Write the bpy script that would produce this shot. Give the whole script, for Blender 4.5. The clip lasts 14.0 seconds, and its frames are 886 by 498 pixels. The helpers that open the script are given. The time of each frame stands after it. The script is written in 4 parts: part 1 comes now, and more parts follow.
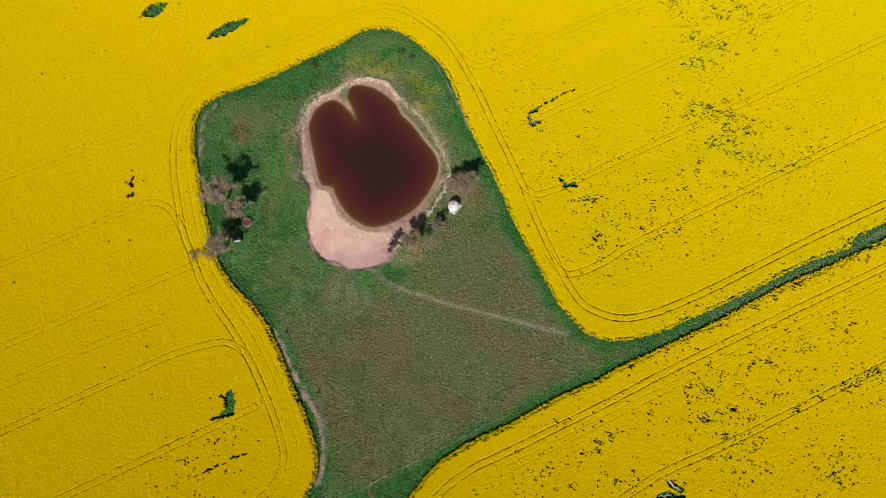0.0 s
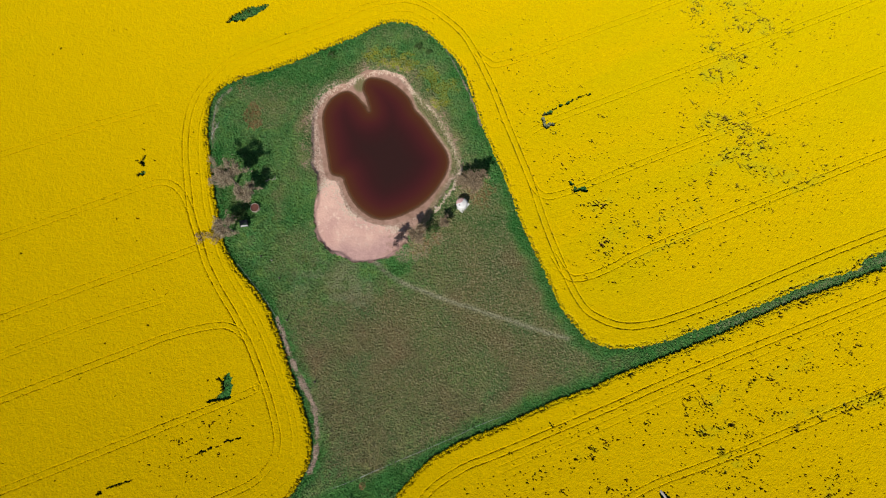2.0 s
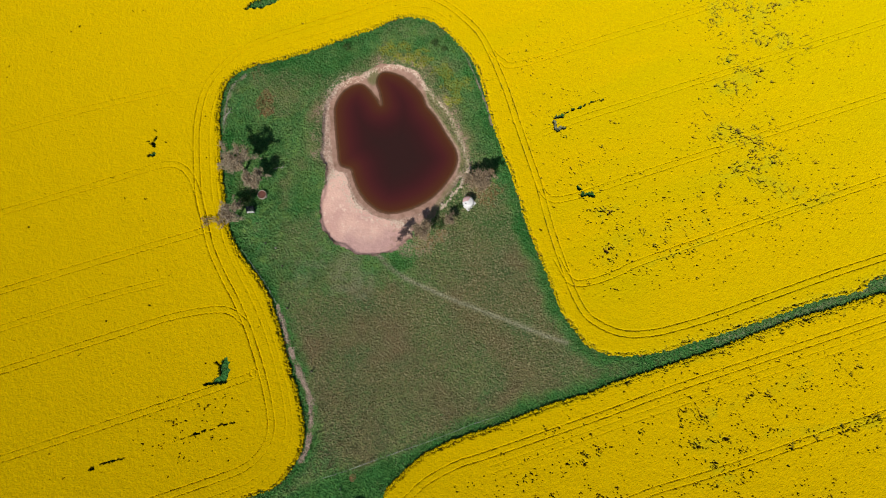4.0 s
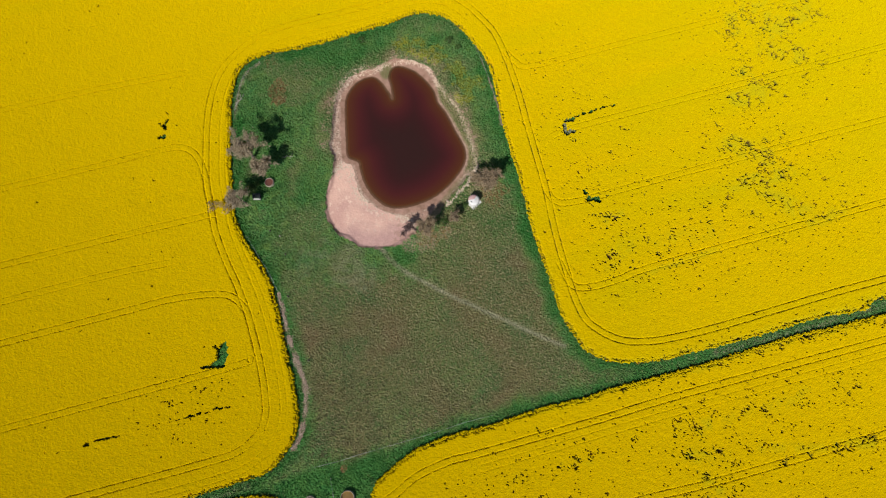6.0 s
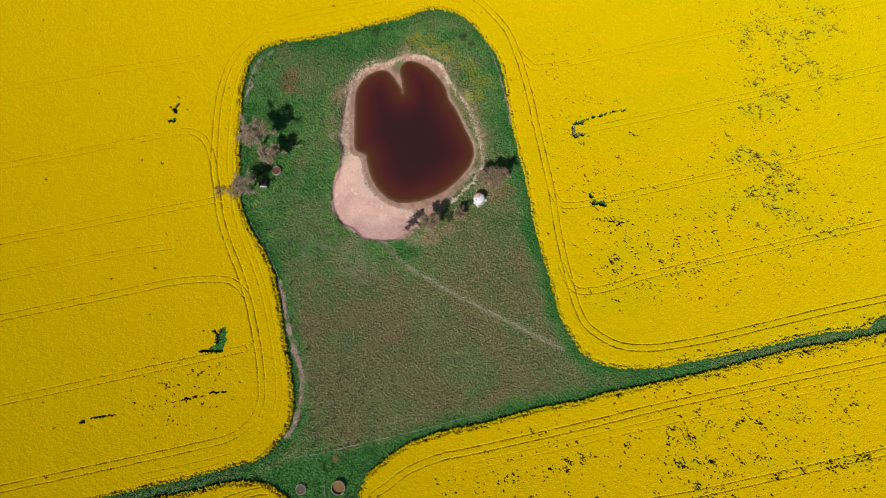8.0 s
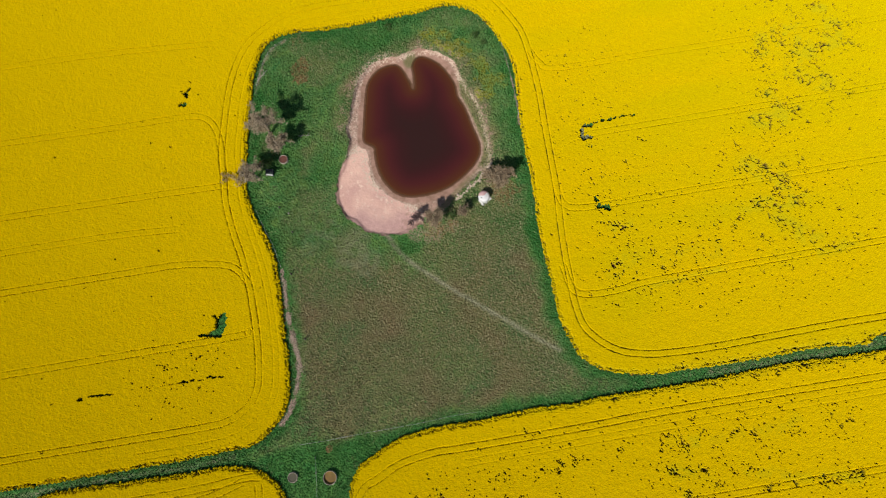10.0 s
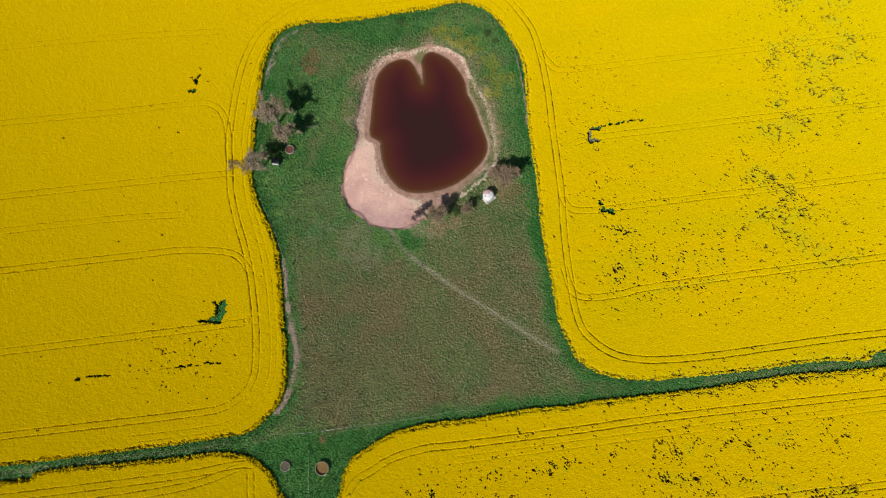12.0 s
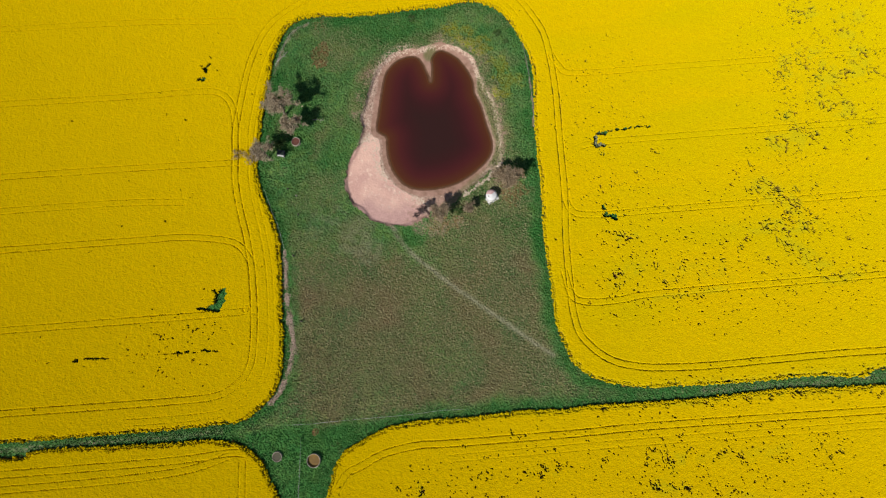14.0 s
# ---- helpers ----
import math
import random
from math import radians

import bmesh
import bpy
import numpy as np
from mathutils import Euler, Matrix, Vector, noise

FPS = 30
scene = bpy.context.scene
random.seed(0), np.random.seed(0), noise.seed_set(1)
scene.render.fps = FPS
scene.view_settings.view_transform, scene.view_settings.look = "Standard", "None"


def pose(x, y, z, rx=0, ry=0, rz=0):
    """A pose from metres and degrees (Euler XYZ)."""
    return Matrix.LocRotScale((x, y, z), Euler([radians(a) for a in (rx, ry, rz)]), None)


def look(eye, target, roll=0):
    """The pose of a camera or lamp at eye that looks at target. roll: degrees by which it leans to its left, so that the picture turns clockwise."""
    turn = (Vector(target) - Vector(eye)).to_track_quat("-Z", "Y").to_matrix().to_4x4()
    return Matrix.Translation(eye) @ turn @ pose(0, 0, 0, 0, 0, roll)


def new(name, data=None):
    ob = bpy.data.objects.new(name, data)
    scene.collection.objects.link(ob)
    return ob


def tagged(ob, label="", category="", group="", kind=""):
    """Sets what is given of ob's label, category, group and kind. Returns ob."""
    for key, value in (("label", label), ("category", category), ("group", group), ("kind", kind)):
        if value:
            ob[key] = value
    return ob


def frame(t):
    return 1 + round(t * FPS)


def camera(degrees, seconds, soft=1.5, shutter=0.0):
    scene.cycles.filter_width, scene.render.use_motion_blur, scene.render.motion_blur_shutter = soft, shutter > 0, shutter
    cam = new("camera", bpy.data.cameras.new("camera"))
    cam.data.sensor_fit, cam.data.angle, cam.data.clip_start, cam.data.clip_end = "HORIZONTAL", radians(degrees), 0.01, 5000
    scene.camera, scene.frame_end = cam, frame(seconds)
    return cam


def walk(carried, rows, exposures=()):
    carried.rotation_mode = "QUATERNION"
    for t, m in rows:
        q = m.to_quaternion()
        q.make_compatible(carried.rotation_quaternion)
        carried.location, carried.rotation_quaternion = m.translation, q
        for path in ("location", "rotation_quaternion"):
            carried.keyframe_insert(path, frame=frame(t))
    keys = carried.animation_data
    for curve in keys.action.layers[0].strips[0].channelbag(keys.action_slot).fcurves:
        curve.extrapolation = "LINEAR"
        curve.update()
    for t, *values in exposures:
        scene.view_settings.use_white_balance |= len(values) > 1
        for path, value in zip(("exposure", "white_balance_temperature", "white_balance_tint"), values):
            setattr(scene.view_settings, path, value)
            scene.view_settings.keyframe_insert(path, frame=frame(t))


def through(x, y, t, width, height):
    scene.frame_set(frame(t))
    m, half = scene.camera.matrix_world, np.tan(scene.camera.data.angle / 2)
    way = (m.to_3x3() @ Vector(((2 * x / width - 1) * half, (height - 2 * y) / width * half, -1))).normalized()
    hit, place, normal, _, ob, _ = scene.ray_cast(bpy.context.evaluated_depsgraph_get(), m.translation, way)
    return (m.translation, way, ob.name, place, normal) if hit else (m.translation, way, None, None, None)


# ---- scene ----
cam = camera(72.0, 14.0, soft=1.12)
# seconds, x, y, z, tilt, lean, turn
PATH = (
    (0.0, 0.13, -0.30, 190.13, 12.338, 0.155, -0.005),
    (1.0, 0.35, -0.62, 189.70, 12.301, 0.130, 1.765),
    (2.0, 0.78, -0.99, 189.44, 12.298, 0.114, 3.493),
    (3.0, 1.33, -1.40, 189.31, 12.308, 0.101, 5.175),
    (4.2, 2.10, -1.87, 189.28, 12.310, 0.084, 7.120),
    (5.5, 2.93, -2.37, 189.31, 12.300, 0.064, 9.162),
    (6.5, 3.56, -2.70, 189.38, 12.260, 0.043, 10.669),
    (7.5, 4.15, -2.96, 189.46, 12.195, 0.018, 12.126),
    (9.0, 4.97, -3.23, 189.55, 12.055, -0.020, 14.220),
    (10.5, 5.77, -3.38, 189.62, 11.891, -0.058, 16.231),
    (11.5, 6.35, -3.40, 189.63, 11.790, -0.071, 17.526),
    (12.5, 7.03, -3.38, 189.63, 11.718, -0.068, 18.795),
    (13.2, 7.59, -3.35, 189.63, 11.698, -0.052, 19.670),
    (14.0, 8.37, -3.31, 189.63, 11.716, -0.018, 20.667),
)
walk(cam, [(t, pose(x, y, z, a, b, c)) for t, x, y, z, a, b, c in PATH])

# ---- sky, sun, exposure ----
SUN_HEIGHT, SHADOW_TURN = 43.0, 17.0  # degrees; shadows point this far right of +y
world = bpy.data.worlds.new("world")
scene.world = world
world.use_nodes = True
wn = world.node_tree.nodes
sky = wn.new("ShaderNodeTexSky")
sky.sky_type, sky.sun_disc = "NISHITA", False
sky.sun_elevation, sky.sun_rotation = radians(SUN_HEIGHT), radians(180 + SHADOW_TURN)
wn["Background"].inputs["Strength"].default_value = 0.052
world.node_tree.links.new(sky.outputs["Color"], wn["Background"].inputs["Color"])
sun = new("sun", bpy.data.lights.new("sun", "SUN"))
sun.data.energy, sun.data.angle, sun.data.color = 4.15, radians(0.5), (1.0, 0.972, 0.92)
s_h, s_t = radians(SUN_HEIGHT), radians(SHADOW_TURN)
sun.matrix_world = look((0, 0, 0), (math.sin(s_t) * math.cos(s_h), math.cos(s_t) * math.cos(s_h), -math.sin(s_h)))
scene.view_settings.exposure = 0.0

# ---- plan helpers ----
rng = np.random.default_rng(7)


def pts(text):
    return np.array([[float(v) for v in w.split(",")] for w in text.split()])


def smooth(p, closed=False, step=0.25):
    """A Catmull-Rom curve through control points, sampled evenly."""
    p = np.asarray(p, float)
    q = np.vstack([p[-1], p, p[:2]]) if closed else np.vstack([2 * p[0] - p[1], p, 2 * p[-1] - p[-2]])
    out = []
    for a, b, c, d in zip(q[:-3], q[1:-2], q[2:-1], q[3:]):
        n = max(2, int(np.hypot(*(c - b)) / step))
        t = (np.arange(n) / n)[:, None]
        out.append(0.5 * (2 * b + (c - a) * t + (2 * a - 5 * b + 4 * c - d) * t**2 + (3 * b - a - 3 * c + d) * t**3))
    return np.vstack(out + [q[-2:-1]] if not closed else out)


def offset(line, d):
    g = np.gradient(line, axis=0)
    g /= np.linalg.norm(g, axis=1)[:, None] + 1e-9
    return line + d * np.c_[-g[:, 1], g[:, 0]]


class Plan:
    """A raster of the place seen from above, on which outlines become distances."""

    def __init__(self, x0, x1, y0, y1, cell):
        self.x0, self.y0, self.c = x0, y0, cell
        self.xs, self.ys = np.arange(x0, x1, cell), np.arange(y0, y1, cell)
        self.X, self.Y = np.meshgrid(self.xs, self.ys)

    def near(self, line, reach):
        """Distance to a sampled line, up to reach."""
        D = np.full(self.X.shape, float(reach))
        n = int(reach / self.c) + 1
        for px, py in line:
            i, j = int((px - self.x0) / self.c), int((py - self.y0) / self.c)
            a, b, c, d = max(0, j - n), max(0, j + n + 2), max(0, i - n), max(0, i + n + 2)
            if b <= a or d <= c or a >= len(self.ys) or c >= len(self.xs):
                continue
            w = D[a:b, c:d]
            np.minimum(w, np.hypot(self.X[a:b, c:d] - px, self.Y[a:b, c:d] - py), out=w)
        return D

    def pull(self, line, reach):
        """Distance to a sampled line, and the step to its nearest point."""
        D = np.full(self.X.shape, float(reach))
        U, V = np.zeros(D.shape), np.zeros(D.shape)
        n = int(reach / self.c) + 1
        for px, py in line:
            i, j = int((px - self.x0) / self.c), int((py - self.y0) / self.c)
            a, b, c, d = max(0, j - n), max(0, j + n + 2), max(0, i - n), max(0, i + n + 2)
            if b <= a or d <= c or a >= len(self.ys) or c >= len(self.xs):
                continue
            u, v = px - self.X[a:b, c:d], py - self.Y[a:b, c:d]
            r = np.hypot(u, v)
            k = r < D[a:b, c:d]
            D[a:b, c:d][k], U[a:b, c:d][k], V[a:b, c:d][k] = r[k], u[k], v[k]
        return D, U, V

    def inside(self, poly):
        M = np.zeros(self.X.shape, bool)
        a, b = poly, np.roll(poly, -1, axis=0)
        for j, y in enumerate(self.ys):
            k = (a[:, 1] > y) != (b[:, 1] > y)
            if k.any():
                cross = np.sort(a[k, 0] + (y - a[k, 1]) / (b[k, 1] - a[k, 1]) * (b[k, 0] - a[k, 0]))
                M[j] = np.searchsorted(cross, self.xs) % 2 == 1
        return M

    def signed(self, poly, reach):
        """Distance to an outline, negative inside."""
        dense = np.vstack([np.linspace(p, q, max(2, min(3000, int(np.hypot(*(q - p)) / 0.25))), endpoint=False) for p, q in zip(poly, np.roll(poly, -1, axis=0))])
        return np.where(self.inside(poly), -1, 1) * self.near(dense, reach)

    def at(self, F, x, y):
        """The value of a field of this raster at places."""
        u = np.clip((np.asarray(x) - self.x0) / self.c, 0, len(self.xs) - 1.001)
        v = np.clip((np.asarray(y) - self.y0) / self.c, 0, len(self.ys) - 1.001)
        i, j = u.astype(int), v.astype(int)
        u, v = u - i, v - j
        return (F[j, i] * (1 - u) + F[j, i + 1] * u) * (1 - v) + (F[j + 1, i] * (1 - u) + F[j + 1, i + 1] * u) * v


def vnoise(x, y, size, seed, stretch=1.0, turn=0.0):
    """Smooth noise in 0..1 with grains of that size, longer along the turn."""
    c, s = math.cos(radians(turn)), math.sin(radians(turn))
    u, v = (x * c + y * s) / (size * stretch) + 1000.3, (y * c - x * s) / size + 1000.7
    i, j = np.floor(u).astype(int), np.floor(v).astype(int)
    u, v = u - i, v - j
    u, v = u * u * (3 - 2 * u), v * v * (3 - 2 * v)
    T = np.random.default_rng(seed).random((512, 512))
    g = lambda a, b: T[b % 512, a % 512]
    return (g(i, j) * (1 - u) + g(i + 1, j) * u) * (1 - v) + (g(i, j + 1) * (1 - u) + g(i + 1, j + 1) * u) * v


def fbm(x, y, size, seed, stretch=1.0, turn=0.0, octaves=3):
    return sum(vnoise(x, y, size / 2**k, seed + k, stretch, turn) * 0.5**k for k in range(octaves)) / sum(0.5**k for k in range(octaves))


def step(a, b, v):
    t = np.clip((v - a) / (b - a), 0, 1)
    return t * t * (3 - 2 * t)


def mesh_of(name, verts, faces, mat, attrs=None, flat=True):
    """One mesh from arrays; faces all have the same number of corners."""
    me = bpy.data.meshes.new(name)
    faces = np.asarray(faces, np.int32)
    n, k = faces.shape
    me.vertices.add(len(verts)), me.loops.add(n * k), me.polygons.add(n)
    me.vertices.foreach_set("co", np.asarray(verts, np.float32).ravel())
    me.loops.foreach_set("vertex_index", faces.ravel())
    me.polygons.foreach_set("loop_start", np.arange(0, n * k, k, dtype=np.int32))
    for key, value in (attrs or {}).items():
        me.attributes.new(key, "FLOAT", "POINT").data.foreach_set("value", np.asarray(value, np.float32).ravel())
    me.update(calc_edges=True)
    me.polygons.foreach_set("use_smooth", np.full(n, not flat))
    me.materials.append(mat)
    return new(name, me)


def sheet(name, X, Y, Z, keep, mat, attrs=None, flat=False):
    """A height field over a grid of places, with the cells that are kept."""
    h, w = X.shape
    idx = np.arange(h * w).reshape(h, w)
    quads = np.stack([idx[:-1, :-1], idx[:-1, 1:], idx[1:, 1:], idx[1:, :-1]], -1)[keep]
    used = np.unique(quads)
    back = np.zeros(h * w, np.int64)
    back[used] = np.arange(len(used))
    v = np.stack([X, Y, Z], -1).reshape(-1, 3)[used]
    return mesh_of(name, v, back[quads], mat, {k: a.ravel()[used] for k, a in (attrs or {}).items()}, flat)


# ---- materials ----
def material(name, rough=0.9, spec=0.2):
    m = bpy.data.materials.new(name)
    m.use_nodes = True
    b = m.node_tree.nodes["Principled BSDF"]
    b.inputs["Roughness"].default_value = rough
    b.inputs["Specular IOR Level"].default_value = spec
    return m, m.node_tree.nodes, m.node_tree.links, b


def mixed(nd, ln, fac, a, b):
    """A colour mix; fac, a and b are sockets or values."""
    n = nd.new("ShaderNodeMix")
    n.data_type = "RGBA"
    for sock, v in ((n.inputs[0], fac), (n.inputs[6], a), (n.inputs[7], b)):
        if isinstance(v, bpy.types.NodeSocket):
            ln.new(v, sock)
        else:
            sock.default_value = (*v, 1) if isinstance(v, tuple) else v
    return n.outputs[2]


def noise_fac(nd, ln, scale, lo=0.35, hi=0.65, detail=3.0):
    """World-sized noise, spread between lo and hi."""
    g, n, r = nd.new("ShaderNodeNewGeometry"), nd.new("ShaderNodeTexNoise"), nd.new("ShaderNodeMapRange")
    n.inputs["Scale"].default_value, n.inputs["Detail"].default_value = scale, detail
    r.inputs[1].default_value, r.inputs[2].default_value = lo, hi
    ln.new(g.outputs["Position"], n.inputs["Vector"])
    ln.new(n.outputs["Fac"], r.inputs[0])
    return r.outputs[0]


def attr(nd, name):
    a = nd.new("ShaderNodeAttribute")
    a.attribute_name = name
    return a.outputs["Fac"]


def frayed(nd, ln, name, scale=2.2, fray=0.9, lo=0.3, hi=0.6):
    """A zone of the ground whose rim breaks up into small patches."""
    n = noise_fac(nd, ln, scale, 0.25, 0.75, 4)
    a, r = nd.new("ShaderNodeMath"), nd.new("ShaderNodeMapRange")
    a.operation = "MULTIPLY_ADD"
    ln.new(n, a.inputs[0])
    a.inputs[1].default_value = fray
    ln.new(attr(nd, name), a.inputs[2])
    r.interpolation_type = "SMOOTHSTEP"
    r.inputs[1].default_value, r.inputs[2].default_value = lo + fray / 2, hi + fray / 2
    ln.new(a.outputs[0], r.inputs[0])
    top = nd.new("ShaderNodeMath")
    top.operation = "MULTIPLY"
    ln.new(r.outputs[0], top.inputs[0])
    cap = nd.new("ShaderNodeMapRange")
    cap.inputs[2].default_value = 0.6
    ln.new(attr(nd, name), cap.inputs[0])
    ln.new(cap.outputs[0], top.inputs[1])
    return top.outputs[0]


def bumped(nd, ln, b, fac, depth):
    n = nd.new("ShaderNodeBump")
    n.inputs["Distance"].default_value = depth
    ln.new(fac, n.inputs["Height"])
    ln.new(n.outputs["Normal"], b.inputs["Normal"])


def plain(name, col, col2, scale=3.0, rough=0.8, spec=0.3, bump=0.01, metal=0.0):
    """A surface of two tones at two scales."""
    m, nd, ln, b = material(name, rough, spec)
    b.inputs["Metallic"].default_value = metal
    f = noise_fac(nd, ln, scale)
    c = mixed(nd, ln, f, col, col2)
    c = mixed(nd, ln, noise_fac(nd, ln, scale * 6, 0.5, 0.8), c, tuple(0.7 * v for v in col2))
    ln.new(c, b.inputs["Base Color"])
    bumped(nd, ln, b, f, bump)
    return m


def crop_material():
    m, nd, ln, b = material("canola_bloom", 0.9, 0.0)
    b.inputs["Diffuse Roughness"].default_value = 1.0
    # lemon, used to the east, is darkened to stand in for lens falloff
    lemon = mixed(nd, ln, noise_fac(nd, ln, 0.9, 0.3, 0.7, 4), (0.615, 0.49, 0.0), (0.575, 0.44, 0.0))
    gold = mixed(nd, ln, noise_fac(nd, ln, 0.9, 0.3, 0.7, 4), (0.70, 0.506, 0.0), (0.65, 0.436, 0.0))
    bloom = mixed(nd, ln, attr(nd, "gold_tone"), lemon, gold)
    bloom = mixed(nd, ln, noise_fac(nd, ln, 4.0, 0.46, 0.66, 2), bloom, (0.49, 0.345, 0.002))
    bloom = mixed(nd, ln, attr(nd, "lime"), bloom, mixed(nd, ln, noise_fac(nd, ln, 2.5, 0.35, 0.65, 3), (0.42, 0.39, 0.008), (0.56, 0.47, 0.005)))
    stem = mixed(nd, ln, noise_fac(nd, ln, 0.3, 0.40, 0.56), (0.035, 0.082, 0.018), (0.11, 0.046, 0.018))
    ln.new(mixed(nd, ln, attr(nd, "flower"), stem, bloom), b.inputs["Base Color"])
    return m


def scribbled(nd, ln, name, scale=0.55, wide=0.075):
    """A zone of the ground drawn in broken, winding streaks."""
    g, n = nd.new("ShaderNodeNewGeometry"), nd.new("ShaderNodeTexNoise")
    n.inputs["Scale"].default_value, n.inputs["Detail"].default_value = scale, 3.0
    ln.new(g.outputs["Position"], n.inputs["Vector"])
    off, mag, r, top = nd.new("ShaderNodeMath"), nd.new("ShaderNodeMath"), nd.new("ShaderNodeMapRange"), nd.new("ShaderNodeMath")
    off.operation, mag.operation, top.operation = "SUBTRACT", "ABSOLUTE", "MULTIPLY"
    off.inputs[1].default_value = 0.5
    ln.new(n.outputs["Fac"], off.inputs[0])
    ln.new(off.outputs[0], mag.inputs[0])
    r.inputs[1].default_value, r.inputs[2].default_value, r.inputs[3].default_value, r.inputs[4].default_value = 0.35 * wide, wide, 1.0, 0.0
    ln.new(mag.outputs[0], r.inputs[0])
    ln.new(r.outputs[0], top.inputs[0])
    ln.new(attr(nd, name), top.inputs[1])
    return top.outputs[0]


def pasture_colour(nd, ln):
    green = mixed(nd, ln, noise_fac(nd, ln, 0.12, 0.35, 0.65), (0.076, 0.235, 0.06), (0.17, 0.275, 0.075))
    green = mixed(nd, ln, noise_fac(nd, ln, 1.2, 0.45, 0.7, 4), green, (0.04, 0.128, 0.04))
    dry = mixed(nd, ln, noise_fac(nd, ln, 1.1, 0.4, 0.65, 4), (0.108, 0.13, 0.047), (0.222, 0.192, 0.086))
    dry = mixed(nd, ln, noise_fac(nd, ln, 0.09, 0.45, 0.7), dry, (0.09, 0.148, 0.052))
    dry = mixed(nd, ln, noise_fac(nd, ln, 0.06, 0.50, 0.66), dry, (0.185, 0.142, 0.07))
    green = mixed(nd, ln, noise_fac(nd, ln, 0.33, 0.48, 0.68, 4), green, (0.16, 0.27, 0.062))
    c = mixed(nd, ln, attr(nd, "dry"), green, dry)
    c = mixed(nd, ln, attr(nd, "lush"), c, mixed(nd, ln, noise_fac(nd, ln, 0.8, 0.35, 0.65, 4), (0.022, 0.112, 0.022), (0.042, 0.165, 0.034)))
    c = mixed(nd, ln, frayed(nd, ln, "bloom", 1.6), c, mixed(nd, ln, noise_fac(nd, ln, 2.0, 0.3, 0.7, 4), (0.36, 0.33, 0.03), (0.16, 0.22, 0.04)))
    c = mixed(nd, ln, attr(nd, "grey"), c, mixed(nd, ln, noise_fac(nd, ln, 1.8, 0.35, 0.65, 4), (0.36, 0.335, 0.21), (0.18, 0.19, 0.11)))
    soil = mixed(nd, ln, noise_fac(nd, ln, 0.7, 0.3, 0.7, 5), (0.52, 0.33, 0.26), (0.33, 0.215, 0.16))
    soil = mixed(nd, ln, noise_fac(nd, ln, 1.3, 0.50, 0.64, 5), soil, (0.25, 0.165, 0.115))
    soil = mixed(nd, ln, noise_fac(nd, ln, 3.0, 0.55, 0.75, 4), soil, (0.20, 0.14, 0.10))
    c = mixed(nd, ln, frayed(nd, ln, "soil"), c, soil)
    sand = mixed(nd, ln, noise_fac(nd, ln, 0.14, 0.35, 0.65, 5), (0.78, 0.495, 0.39), (0.62, 0.365, 0.305))
    sand = mixed(nd, ln, noise_fac(nd, ln, 0.9, 0.56, 0.75, 5), sand, (0.84, 0.62, 0.49))
    sand = mixed(nd, ln, noise_fac(nd, ln, 2.6, 0.60, 0.78, 4), sand, (0.52, 0.30, 0.24))
    sand = mixed(nd, ln, attr(nd, "mauve"), sand, mixed(nd, ln, noise_fac(nd, ln, 0.8, 0.3, 0.7, 5), (0.58, 0.355, 0.315), (0.47, 0.28, 0.25)))
    c = mixed(nd, ln, frayed(nd, ln, "sand", 1.4, 0.6), c, sand)
    c = mixed(nd, ln, frayed(nd, ln, "wet", 0.9, 0.5), c, mixed(nd, ln, noise_fac(nd, ln, 0.5, 0.3, 0.7, 4), (0.46, 0.275, 0.21), (0.27, 0.16, 0.11)))
    c = mixed(nd, ln, attr(nd, "olive"), c, mixed(nd, ln, noise_fac(nd, ln, 1.6, 0.3, 0.7, 4), (0.12, 0.16, 0.05), (0.22, 0.17, 0.085)))
    c = mixed(nd, ln, frayed(nd, ln, "rock", 1.7, 1.1, 0.38, 0.62), c, mixed(nd, ln, noise_fac(nd, ln, 2.2, 0.3, 0.7, 4), (0.74, 0.60, 0.46), (0.42, 0.30, 0.22)))
    c = mixed(nd, ln, scribbled(nd, ln, "crust", 0.8, 0.06), c, mixed(nd, ln, noise_fac(nd, ln, 1.8, 0.35, 0.65, 3), (0.74, 0.59, 0.46), (0.54, 0.38, 0.29)))
    c = mixed(nd, ln, frayed(nd, ln, "red", 0.9), c, mixed(nd, ln, noise_fac(nd, ln, 1.4, 0.35, 0.65, 4), (0.29, 0.16, 0.07), (0.17, 0.125, 0.055)))
    return c


def pasture_material():
    m, nd, ln, b = material("pasture", 0.95, 0.1)
    ln.new(pasture_colour(nd, ln), b.inputs["Base Color"])
    turf, high = nd.new("ShaderNodeMapRange"), nd.new("ShaderNodeMath")
    turf.inputs[3].default_value, turf.inputs[4].default_value = 1.0, 0.12
    high.operation = "MULTIPLY"
    ln.new(attr(nd, "bare"), turf.inputs[0])
    ln.new(noise_fac(nd, ln, 1.5, 0.3, 0.7, 4), high.inputs[0])
    ln.new(turf.outputs[0], high.inputs[1])
    bumped(nd, ln, b, high.outputs[0], 0.42)
    return m


